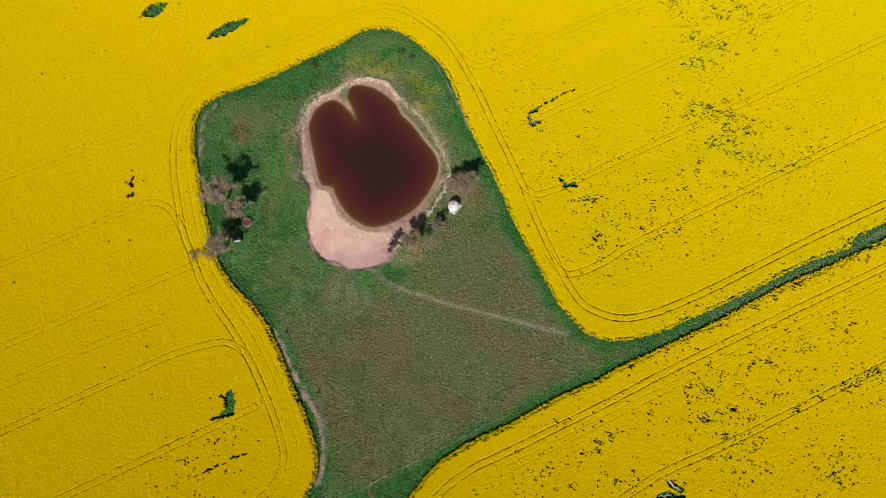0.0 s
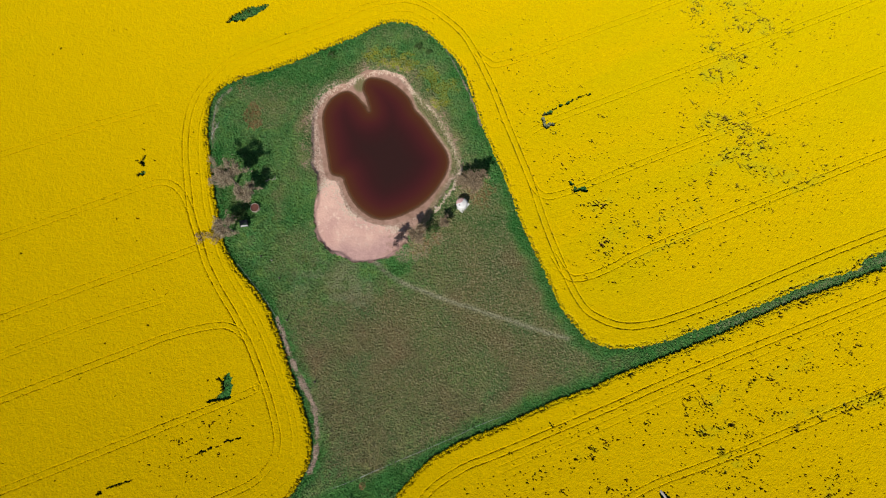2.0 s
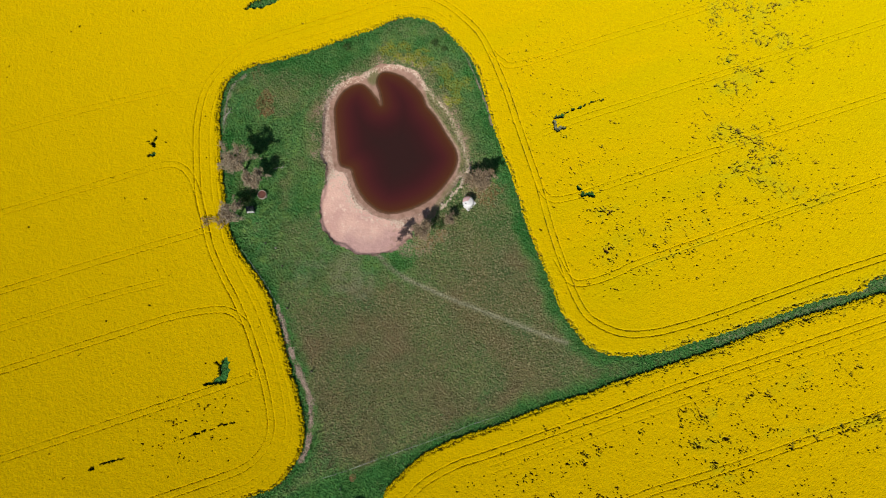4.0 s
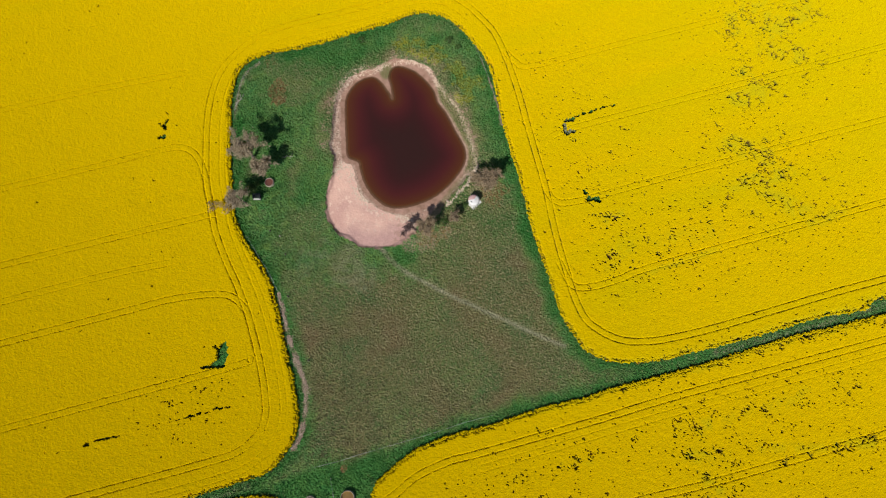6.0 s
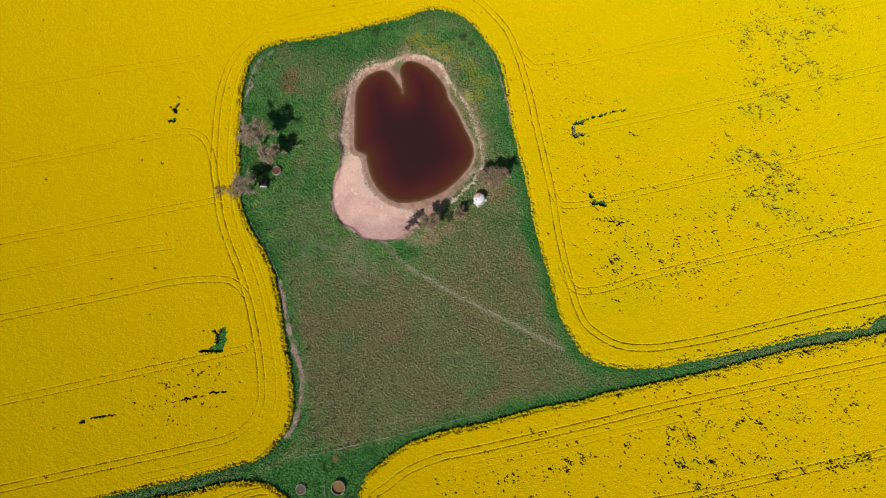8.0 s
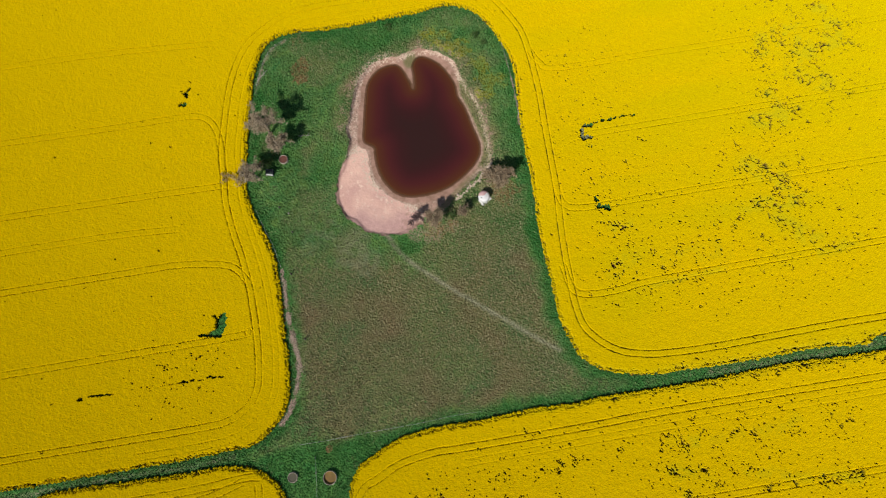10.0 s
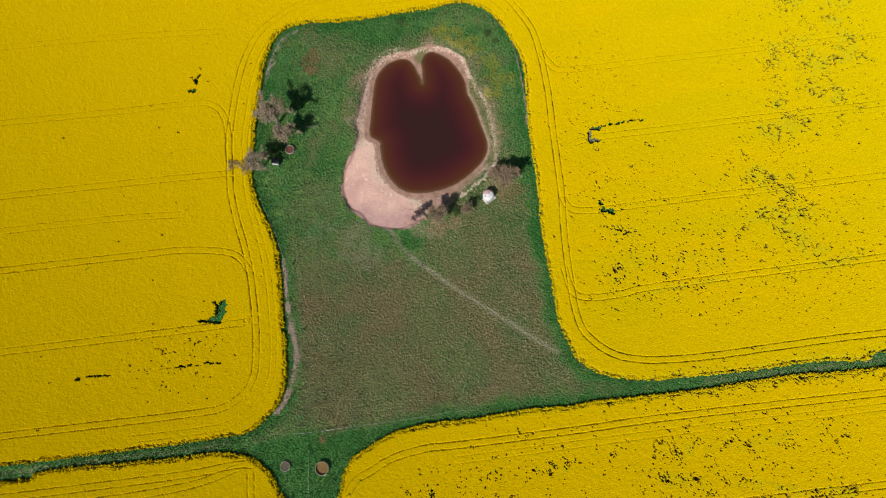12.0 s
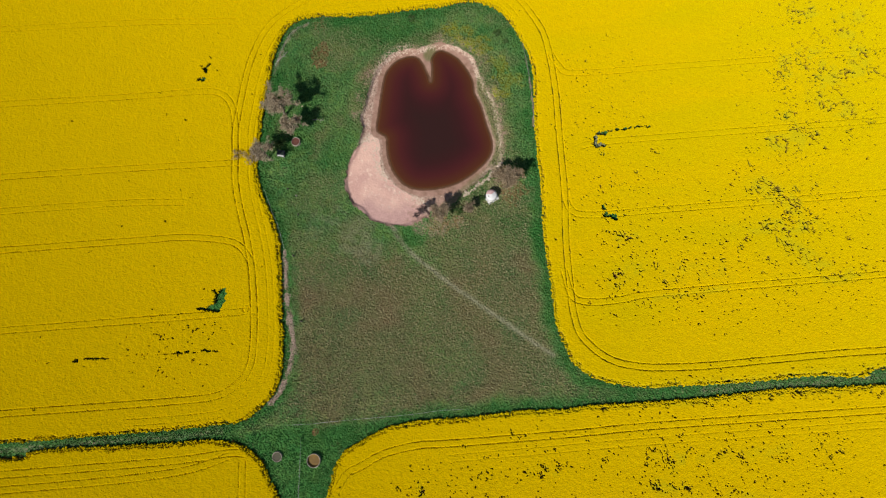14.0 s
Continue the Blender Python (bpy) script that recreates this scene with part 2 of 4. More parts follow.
def tussock_material():
    m, nd, ln, b = material("grass_tussock", 0.95, 0.1)
    g = nd.new("ShaderNodeNewGeometry")
    c = pasture_colour(nd, ln)
    tuft = mixed(nd, ln, g.outputs["Random Per Island"], (0.065, 0.19, 0.056), (0.21, 0.345, 0.11))
    tuft = mixed(nd, ln, attr(nd, "lush"), tuft, mixed(nd, ln, g.outputs["Random Per Island"], (0.042, 0.19, 0.04), (0.11, 0.34, 0.078)))
    c = mixed(nd, ln, 0.5, c, mixed(nd, ln, attr(nd, "dry"), tuft, mixed(nd, ln, g.outputs["Random Per Island"], (0.19, 0.195, 0.078), (0.36, 0.32, 0.16))))
    c = mixed(nd, ln, attr(nd, "straw"), c, (0.40, 0.35, 0.20))
    ln.new(c, b.inputs["Base Color"])
    return m


def water_material():
    m, nd, ln, b = material("muddy_water", 0.08, 0.3)
    d = attr(nd, "depth")
    r = nd.new("ShaderNodeValToRGB")
    e = r.color_ramp.elements
    e[0].position, e[0].color = 0.0, (0.13, 0.06, 0.022, 1)
    e[1].position, e[1].color = 1.0, (0.036, 0.014, 0.012, 1)
    for at, col in ((0.10, (0.088, 0.027, 0.012, 1)), (0.35, (0.072, 0.0155, 0.0145, 1)), (0.52, (0.056, 0.0135, 0.0135, 1)), (0.7, (0.043, 0.013, 0.012, 1))):
        n = e.new(at)
        n.color = col
    ln.new(d, r.inputs[0])
    ln.new(r.outputs[0], b.inputs["Base Color"])
    clear, mix, fade = nd.new("ShaderNodeBsdfTransparent"), nd.new("ShaderNodeMixShader"), nd.new("ShaderNodeMapRange")
    fade.inputs[1].default_value, fade.inputs[2].default_value, fade.inputs[3].default_value = 0.0, 0.07, 0.45
    ln.new(d, fade.inputs[0])
    ln.new(fade.outputs[0], mix.inputs[0])
    ln.new(clear.outputs[0], mix.inputs[1])
    ln.new(b.outputs[0], mix.inputs[2])
    ln.new(mix.outputs[0], nd["Material Output"].inputs[0])
    bumped(nd, ln, b, noise_fac(nd, ln, 1.2, 0.3, 0.7, 2), 0.01)
    return m


CROP, PASTURE, TUSSOCK, WATER = crop_material(), pasture_material(), tussock_material(), water_material()

# ---- outlines on the ground ----
EDGE_W = pts("-330,-171 -180,-101 -107.5,-67.7 -92.4,-60.7 -77.3,-53.7 -62.1,-46.6 -48.7,-39.8 -43.6,-36.9 -40.7,-33 -38.3,-28.1 -37.6,-23.4 -38.5,-18.3 -41.6,-10.4 -45.4,-2.6 -53.1,13.5 -56,18.3 -61,24.3 -66.4,29.3 -70.5,34.9 -72.8,39.1 -74.7,44.7 -77.8,55.1 -79.8,61.9 -80.8,67 -82.4,73.2 -83.2,79.9")
EDGE_N = pts("-83,85.4 -80.5,91 -73.7,95.3 -64.1,98.9 -54.8,103.5 -45.5,108.7 -36,113.6 -30.3,117.5 -25.5,119.4 -18.7,119.4 -13.8,117.4 -8.9,113.6 -3.1,108.3 0.6,103.4 3.8,96.1 8.0,84.8 12.6,73.8 16.4,66 21.4,53.6 26,43.4")
EDGE_E = pts("29.4,37 32.4,30.7 35.6,24.5 39.4,19.6 44.1,14.8 50.1,12.8 56.2,12.7 61.5,14.1 67.9,15.9 75.8,19.2 83.1,22.3 92.2,26.4 105.3,32.6 114.7,37.1 127.8,41.7 141.3,50 260,105 420,180")
EDGE_SE = pts("22,-140 14,-118 -2,-75 -9.5,-52 -10.8,-46 -11.7,-39 -10.5,-34.2 -7.2,-29.8 -2.3,-24.4 2.9,-20.8 10,-17 19.2,-12.9 30.6,-6.8 38.3,-3.2 46.5,0 53.8,4 61.5,7.5 73.3,12.7 84.6,18 92.4,22 108.3,29.9 123.6,36 140.3,43.9 260,99 420,174")
EDGE_SW = pts("-330,-177 -180,-107 -105,-72.2 -98.1,-67.6 -90.8,-63.8 -75.5,-57.2 -60.2,-50.6 -52.7,-46.9 -46.4,-44.7 -41.4,-43.6 -37.5,-44.2 -33,-45.9 -28.8,-49.4 -24.5,-53.1 -21.5,-59 -12,-86 0,-118 8,-140")
north_line = smooth(np.vstack([EDGE_W, EDGE_N, EDGE_E]))
se_line, sw_line = smooth(EDGE_SE), smooth(EDGE_SW)
NORTH_POLY = np.vstack([north_line, pts("420,400 -330,400")])
SE_POLY = np.vstack([se_line, pts("420,-140")])
SW_POLY = np.vstack([sw_line, pts("-330,-140")])
WATERLINE = smooth(pts("-29.3,98.7 -24.2,97.6 -19.6,94.7 -16.4,91.5 -14.1,87.4 -10.6,83.9 -6.7,78.5 -2.8,73.2 -1.9,68.3 -3.7,63 -7.3,57.3 -12,53 -18.8,49.5 -24.3,49 -29.6,51.8 -33.4,56 -35.7,60.5 -36.7,62.3 -40.5,63.6 -42.2,69.3 -44.2,77.1 -45.3,84.2 -43.1,90 -38.9,93 -35.8,92.5 -31.6,88.5 -29.8,86.3 -31,90.3 -32.7,94.2 -32,97.6"), True)
BANKLINE = smooth(pts("-33.3,98.9 -26.8,100.9 -19.5,99.1 -15.8,95.1 -12,90.6 -7.3,86.4 -1.7,77.2 1.8,68.8 1.1,65.7 -1.5,61.2 -4.9,54.7 -8.9,47.1 -13,44.4 -14.2,41.3 -18,37.6 -21.3,35.7 -26.5,34.4 -30.2,34.3 -34.5,36.8 -38.3,37.3 -42.1,41.4 -44,46.8 -43.9,52.7 -43.7,56.7 -44.5,61.5 -46.7,66.1 -47.3,73.1 -48.2,80.2 -47.2,86.7 -43.6,92.1 -38.4,95.3"), True)
SANDLINE = smooth(pts("-39.6,62.5 -34.4,52.6 -30.9,49.4 -23.8,47 -18,46.2 -14.8,44 -15.8,40 -21.3,36 -30.3,34.6 -36.4,37.2 -41.9,41.4 -43.8,47.8 -43.7,53.7 -42.5,58.9"), True)
PATHLINE = smooth(pts("-24.4,35.5 -16.3,29.6 -3,24.9 11.7,20.9 22,18.3 32.1,15.6 38,14.5"))
RUBBLE = smooth(pts("-52.2,15.1 -49.4,9.3 -46.1,2.9 -42.6,-3.3 -39.7,-7.8 -37.8,-10.8 -36.6,-15.8 -36,-20.1 -36.1,-25.5 -37.4,-29.5"))
# wheel tracks through the crop, middle lines
PERIM = smooth(pts("-129.5,-69.5 -111.6,-60.5 -81.1,-46.5 -58.1,-35.7 -52.3,-32.1 -48.8,-27.6 -47.3,-22.6 -48.5,-16.7 -52.4,-7.1 -58.9,5.6 -64.9,14.9 -70.8,22.7 -76.1,30.8 -80.1,39.6 -83.4,47.1 -87.2,62 -88.9,71.7 -89,81.7 -86.6,89.8 -79.5,99.6 -70.4,105.9 -55.4,113.1 -44,118.5 -34.5,123.9 -24.7,127.2 -16.9,127.2 -9,123.4 -0.2,116.2 5.6,107.3 11.3,96.1 16.4,84.1 21.4,72.6 25.5,62.9 28.9,53.3 32.2,44.9 35.5,37.6 38.8,30.3 42.9,24.1 48,20.9 54.9,19.2 62,20.1 68.4,22 81.9,27.6 100.5,36.6 119.5,45.8 142.3,56.1 175,71"), step=0.12)
TRAMS = [smooth(pts(s), step=0.12) for s in (
    "-184.4,47 -173.9,51.6 -130,71 -99.4,83",
    "-170.2,22.1 -160.4,27.3 -117.9,46.6 -99.2,55.4 -92.5,56.6 -87.3,53.3 -83.5,47.2 -81,42",
    "-157.8,0.3 -148,5 -106.6,24 -78.2,36.6",
    "-152,-10 -142.4,-5.2 -109.7,10 -87.9,18.8",
    "-145.6,-21.1 -136.1,-16.4 -95.9,2.3 -82.9,8.2 -68.8,11.9 -61.8,9.3 -58.9,5.6 -57,2",
    "-133.1,-43.1 -123.8,-38.7 -62.6,-10 -55.1,-5.3",
    "4.9,109.4 8.8,106.3 15.1,105.7 42.3,118.4 110.9,150.5 134.1,161.5",
    "21.2,75.7 26.6,82.9 49.4,94.3 116.2,125.9 148.9,141.6",
    "24.2,66 28.3,60 35.6,60.8 56.4,70.6 121.6,101.3 153.7,116.5",
    "32.7,40.3 37.9,33.5 44.2,34.2 52.1,38 63.8,44.6 127.3,74.9 158.8,89.5",
    "-8.9,-45.6 -7.9,-39.5 -4.8,-36.1 0,-30.6 8.6,-24.8 18,-20.6 48.4,-6.4 75.3,6.6 136.2,34.2 169.9,49.6",
    "51.6,-33.3 64.7,-25.9 86.2,-16.9 134.4,5.1 159.1,16.2",
    "18.7,-25 49.2,-10.5 76.1,2.2 136.8,30 169,45",
    "-112,-80 -103.1,-75.8 -58.3,-54.8 -43.6,-46.9 -38.5,-45",
    "-110.2,-84.1 -101.4,-79.8 -71.4,-65.5 -52.5,-55.3 -42.6,-47.4",
    "-38.1,-47 -34,-56.7 -31.3,-63.6 -22,-88")]

# ---- crop: three fields of flowering canola ----
FIELD = smooth(pts("-190,62 -176,114 -160,138 -40,170 104,180 136,164 164,136 158,60 150,4 136,-42 60,-70 -20,-88 -112,-95 -156,-48"), True, 2.0)
crop = Plan(-192, 170, -96, 184, 0.29)
CX, CY = crop.X, crop.Y
edge_n, edge_se, edge_sw = (crop.signed(p, 12.0) for p in (NORTH_POLY, SE_POLY, SW_POLY))
edge = np.minimum(np.minimum(edge_n, edge_se), edge_sw)
ragged = edge + 1.3 * (fbm(CX, CY, 1.6, 11) - 0.5) + 1.6 * (fbm(CX, CY, 3.6, 13) - 0.5) * (0.35 + 0.65 * step(25, 45, CX)) + 0.8 * (rng.random(CX.shape) - 0.5)
rut = np.zeros(CX.shape)  # how far the wheels have pressed the crop down
SX, SY = np.zeros(CX.shape), np.zeros(CX.shape)  # places drawn onto the wheel marks
WEST_N = int(0.30 * len(PERIM))
NORTH_N = int(0.55 * len(PERIM))
for line, press in [(PERIM[:WEST_N], 0.36), (PERIM[WEST_N:NORTH_N], 0.33), (PERIM[NORTH_N:], 0.56)] + list(zip(TRAMS, (0.21, 0.25, 0.27, 0.22, 0.32, 0.30, 0.28, 0.30, 0.32, 0.38, 0.42, 0.36, 0.15, 0.29, 0.29, 0.26))):
    for side in (-1.0, 1.0):
        D, U, V = crop.pull(offset(line, side), 0.6)
        on = D < 0.16
        SX[on], SY[on] = U[on], V[on]
        rut = np.maximum(rut, press * np.where(on, 1.0, np.exp(-((D / 0.15) ** 2))))
for side, press in ((-4.3, 0.24), (-6.2, 0.18)):  # lone older marks between the headland track and the paddock
    rut = np.maximum(rut, press * np.exp(-((crop.near(offset(PERIM[WEST_N // 3:NORTH_N], side), 0.6) / 0.16) ** 2)))
ROWS = 25.0  # degrees: the sowing rows


def blot(x, y, long, wide, turn=ROWS, pointed=False):
    """1 inside an ellipse, falling to 0 at its rim."""
    c, s = math.cos(radians(turn)), math.sin(radians(turn))
    u, v = ((CX - x) * c + (CY - y) * s) / long, ((CY - y) * c - (CX - x) * s) / wide
    return np.clip(1 - (np.hypot(u, v) if not pointed else np.abs(u) ** 1.6 + np.abs(v)), 0, 1)


def capsule(x0, y0, x1, y1):
    """Distance from a short straight stretch."""
    dx, dy = x1 - x0, y1 - y0
    t = np.clip(((CX - x0) * dx + (CY - y0) * dy) / (dx * dx + dy * dy + 1e-6), 0, 1)
    return np.hypot(CX - x0 - t * dx, CY - y0 - t * dy)


# where the stand is thin: stretches, with their half width and how thin they are
THIN_NORTH = ((79, 154, 84, 156, 2.2, 1.3), (95, 157, 99, 160, 3, 0.9), (96, 151, 98, 152, 2.5, 0.9), (102.9, 147, 103, 140, 3.5, 1.1), (89, 144, 85, 139, 3.5, 0.8), (80, 135, 81, 130, 3, 0.9), (88, 136, 96, 135, 4, 1.2),
              (96, 136, 109, 142, 2.2, 0.9), (91, 133, 93, 126, 5, 0.8), (97, 124, 103, 125, 4, 0.9), (85.5, 115, 88, 112, 2.5, 1.0), (90, 111, 96, 113, 2.5, 1.0), (84, 105, 91, 108, 3, 1.1))
THIN_MIDDLE = ((83.5, 89, 95, 86, 3.5, 1.3), (92, 92, 101, 97, 3, 0.5), (85, 75, 102, 82, 2.8, 1.2), (76, 71, 87, 76, 2.5, 0.6), (96, 73, 110, 69, 4, 1.0), (110, 66, 122, 74, 3, 0.8), (113, 84, 120, 81, 3, 0.5), (88, 69, 101, 60, 4, 0.5),
               (46, 56.4, 51, 58.5, 1.8, 1.3), (55, 52, 48, 42.5, 3.5, 0.9), (64, 52, 80, 58, 5, 0.7), (57, 39, 82, 53, 1.5, 0.8), (60, 63, 68, 66, 3, 0.4), (33, 68, 40, 75, 4, 0.4))
THIN_SOUTH = ((28, -10, 35, -10.5, 2, 0.5), (42, -20, 49, -17.5, 2.2, 0.85), (26, -31, 29, -26, 2.2, 0.6), (13.5, -35, 15, -38, 2, 0.8), (76, -3, 83, -1, 2.2, 1.1), (81, -5, 82, -10, 2.5, 0.8), (78, -11, 89, -9, 3, 1.0), (84, -17, 87, -19, 3, 1.1),
              (88, 1, 95, 5, 3, 0.7), (101, 7, 111, 13, 3.5, 0.8), (117, 16, 126, 18, 3, 0.6), (99, -5, 117, -2, 2.5, 0.8), (120, -1, 131, 2, 2.5, 1.0), (114, -27, 116, -23, 3.5, 0.8), (84, -29, 95, -26, 3, 0.6), (50, -28, 57, -29, 3, 0.5))
thin = np.zeros(CX.shape)
for x0, y0, x1, y1, w, k in tuple((*q[:5], 1.2 * q[5]) for q in THIN_NORTH) + THIN_MIDDLE + tuple((*q[:5], 0.88 * q[5]) for q in THIN_SOUTH):
    d = capsule(x0, y0, x1, y1)
    thin = np.maximum(thin, np.maximum(k * np.exp(-((d / (1.15 * w)) ** 2)), 0.48 * k * np.exp(-((d / (3.0 * w)) ** 2))))
for x, y, a, b, k in ((92, 135, 36, 38, 0.26), (86, 66, 56, 28, 0.34), (92, 0, 64, 36, 0.17), (38, -24, 30, 14, 0.12), (-72, -22, 22, 15, 0.20), (40, 76, 24, 26, 0.24), (112, 130, 60, 60, 0.10), (24, 100, 22, 30, 0.20)):
    thin = np.maximum(thin, k * np.sqrt(blot(x, y, a, b)))
thin = np.maximum(thin, 0.65 * step(-4.5, -1.0, edge) * step(-0.2, -0.8, edge) * step(52, 75, CX) * step(45, 25, CY - 0.45 * CX + 8))  # ragged margins of the lane
crack = np.minimum(np.abs(fbm(CX, CY, 1.5, 41, 1.3, ROWS, 2) - 0.5), 0.9 * np.abs(fbm(CX, CY, 1.4, 43, 1.6, -40, 2) - 0.5))
clump = 0.7 * fbm(CX, CY, 2.0, 47, 1.2, -20, 2) + 0.3 * vnoise(CX, CY, 0.8, 48)
ladder = np.linspace(0.2, 1, 400)
some = np.interp(1 - np.clip(0.004 + 0.50 * np.minimum(thin, 1.15) ** 1.5, 0, 0.6), ladder, np.quantile(clump[::7, ::7], ladder))
hole = step(1.0, 0.55, crack / (0.022 + 0.030 * thin)) * step(0.0, 0.02, clump - some) * (0.6 + 0.4 * rng.random(CX.shape))
speck = vnoise(CX, CY, 0.6, 149) + 0.25 * rng.random(CX.shape)
few = np.interp(1 - np.clip(0.001 + 0.05 * np.minimum(thin, 0.8) ** 0.9, 0, 0.06), ladder, np.quantile(speck[::7, ::7], ladder))
hole = np.maximum(hole, 0.72 * step(-0.01, 0.02, speck - few) * step(0.04, 0.12, thin))
gap = np.zeros(CX.shape)
wob = 1.9 * (fbm(CX, CY, 1.5, 77, 1.6, ROWS) - 0.5) + 0.35 * (rng.random(CX.shape) - 0.5)
for x, y, a, b, turn in ((-75, 118.8, 7.0, 2.0, 28), (-101, 126, 4.6, 2.2, 30), (67.2, -29.9, 3.4, 0.95, -37), (64.6, -32.6, 2.8, 1.3, 5), (69.2, -33.0, 2.2, 0.7, 15)):
    patch = blot(x, y, a * 1.35, b * 1.35, turn, a > 4)
    gap = np.maximum(gap, step(-0.02, 0.12, patch - 0.26 + 0.6 * wob * np.clip(patch * 5, 0, 1)))
# torn strips in the crop: hooks and dashes
fray = fbm(CX, CY, 0.8, 83, 1.3, ROWS, 2) - 0.5
for x0, y0, x1, y1, w in ((27.9, 86.8, 29.1, 83.1, 0.55), (29.1, 83.0, 31.6, 84.3, 0.8), (28.2, 87.2, 30.8, 88.6, 0.85), (31, 89.5, 36.6, 92.3, 0.40), (37.6, 93.1, 43.6, 96.2, 0.50), (37.3, 65, 40, 61.8, 0.85), (40, 61.8, 42.2, 62.3, 1.15),
                          (-101.4, 65.2, -101.8, 63.2, 0.6), (-102.0, 63.4, -101.6, 62.6, 1.0), (-103.8, 63.5, -102, 63.2, 0.35), (-102.7, 59, -102.4, 59.1, 0.55), (-101, 59.4, -100.5, 59.8, 0.75)):
    gap = np.maximum(gap, step(-0.05, 0.15, 0.72 * w - 0.08 - capsule(x0, y0, x1, y1) + 1.7 * fray * min(1, 1.6 * w)))
for x0, y0, x1, y1, w in ((-64.9, -4.2, -64.4, -8.4, 1.9), (-64.6, -9.0, -66.0, -9.4, 1.6), (-66, -10, -69.4, -11.2, 0.5), (-67.6, -4.3, -66, -4.9, 0.35), (-75.7, -28.4, -58.3, -20.7, 0.16), (-71, -26.2, -66.4, -23.9, 0.34), (-63, -22.2, -60, -21.3, 0.34),
                          (-95.3, -37, -88, -34.3, 0.26), (-98.2, -39.1, -97.4, -38.6, 0.45), (-65.6, -33.7, -62.6, -34.7, 0.22), (-61.1, -14.3, -60.6, -14, 0.35), (-62.8, -19, -62, -15.6, 0.15), (13.6, -33, 14.6, -38, 0.22)):
    gap = np.maximum(gap, step(-0.05, 0.15, 0.72 * w - 0.08 - capsule(x0, y0, x1, y1) + 1.7 * fray * min(1, 1.6 * w)))
hole = np.maximum(hole, gap)
tall = 1.22 + 0.12 * (vnoise(CX, CY, 0.8, 5) - 0.5) + 0.165 * (rng.random(CX.shape) - 0.5) + 0.25 * (fbm(CX, CY, 9.0, 9) - 0.5)
worn = 0.25 + 1.25 * fbm(CX, CY, 1.8, 23)
sunk = np.maximum(0.95 * worn * rut, 1.0 * hole)
tall = np.maximum(tall * step(0.35, -0.95, ragged) * (1 - np.clip(sunk, 0, 0.94)), 0.03)
flower = step(0.28, 0.75, tall)
lime = np.clip(step(0.35, 0.95, thin) * step(0.40, 0.62, fbm(CX, CY, 2.2, 301)) * 0.45 + 0.12 * step(0.2, 1.2, thin) + 0.4 * step(-1.2, -0.3, ragged) * step(20, 40, CX), 0, 0.6)  # greener plants where the stand is thin
# gold over lemon: the broad drift paints in a view-dependent tint, streaks are random
gold_tone = np.clip(np.maximum(step(60, -10, CX), step(4, -4, edge_se)) * 0.8 + 0.5 * step(170, 50, CY) + 1.3 * (fbm(CX, CY, 7.0, 201, 5.0, ROWS, 3) - 0.45) + 0.6 * (fbm(CX, CY, 30.0, 207) - 0.5), 0, 1)
loose = np.where((SX != 0) | (SY != 0), 0.0, 0.2)
jx, jy = SX + loose * (rng.random(CX.shape) - 0.5), SY + loose * (rng.random(CX.shape) - 0.5)
in_field = crop.inside(FIELD)
cells = (in_field & (ragged < 0.35) & (gap < 0.55))[:-1, :-1]
for name, d, label in (("canola_crop", edge_n, "flowering yellow canola crop wrapped round the paddock"), ("canola_crop", edge_se, "flowering yellow canola crop south of the grassy lane"), ("canola_crop", edge_sw, "flowering yellow canola crop beside the lane crossing")):
    ob = sheet(name, CX + jx, CY + jy, tall, cells & (d < 3.0)[:-1, :-1] & (d == edge)[:-1, :-1], CROP, {"flower": flower, "gold_tone": gold_tone, "lime": lime}, flat=True)
    tagged(ob, label, "crop", kind="stuff")

# the crop goes on to the horizon, outside the fine fields
far = Plan(-2400, 2400, -2400, 2400, 24.0)
far_in = far.inside(FIELD * 0.97) | (np.minimum(np.minimum(far.near(north_line[::40], 34.0), far.near(se_line[::40], 34.0)), far.near(sw_line[::40], 34.0)) < 33)
far_lane = far.inside(NORTH_POLY) | far.inside(SE_POLY) | far.inside(SW_POLY) | (np.abs(far.Y - 40) > 380) | (far.X > 400) | (far.X < -320)
FZ = 0.75 + 0.2 * (rng.random(far.X.shape) - 0.5)
tagged(sheet("distant_canola", far.X, far.Y, FZ, ~far_in[:-1, :-1] & far_lane[:-1, :-1] & far_lane[1:, :-1] & far_lane[:-1, 1:] & far_lane[1:, 1:], CROP, {"flower": np.ones(FZ.shape), "gold_tone": np.full(FZ.shape, 0.5), "lime": np.zeros(FZ.shape)}), "distant yellow canola fields", "crop", kind="stuff")

# ---- ground: paddock, lanes, pond basin ----
gx = np.concatenate([np.arange(-2500, -200, 100), np.arange(-200, -86, 1.5), np.arange(-86, -52, 0.7), np.arange(-52, 6, 0.33), np.arange(6, 66, 0.7), np.arange(66, 180, 1.5), np.arange(180, 2501, 100)])
gy = np.concatenate([np.arange(-2500, -110, 100), np.arange(-110, 30, 0.7), np.arange(30, 104, 0.33), np.arange(104, 124, 0.7), np.arange(124, 190, 3), np.arange(190, 2501, 100)])
GX, GY = np.meshgrid(gx, gy)
land = Plan(-150, 165, -96, 130, 0.42)
LX, LY = land.X, land.Y
d_water, d_bank, d_sand = land.signed(WATERLINE, 30.0), land.signed(BANKLINE, 30.0), land.signed(SANDLINE, 20.0)
d_path, d_rub = land.near(PATHLINE, 8.0), land.near(RUBBLE, 8.0)
d_edge = np.minimum(np.minimum(land.signed(NORTH_POLY, 20.0), land.signed(SE_POLY, 20.0)), land.signed(SW_POLY, 20.0))
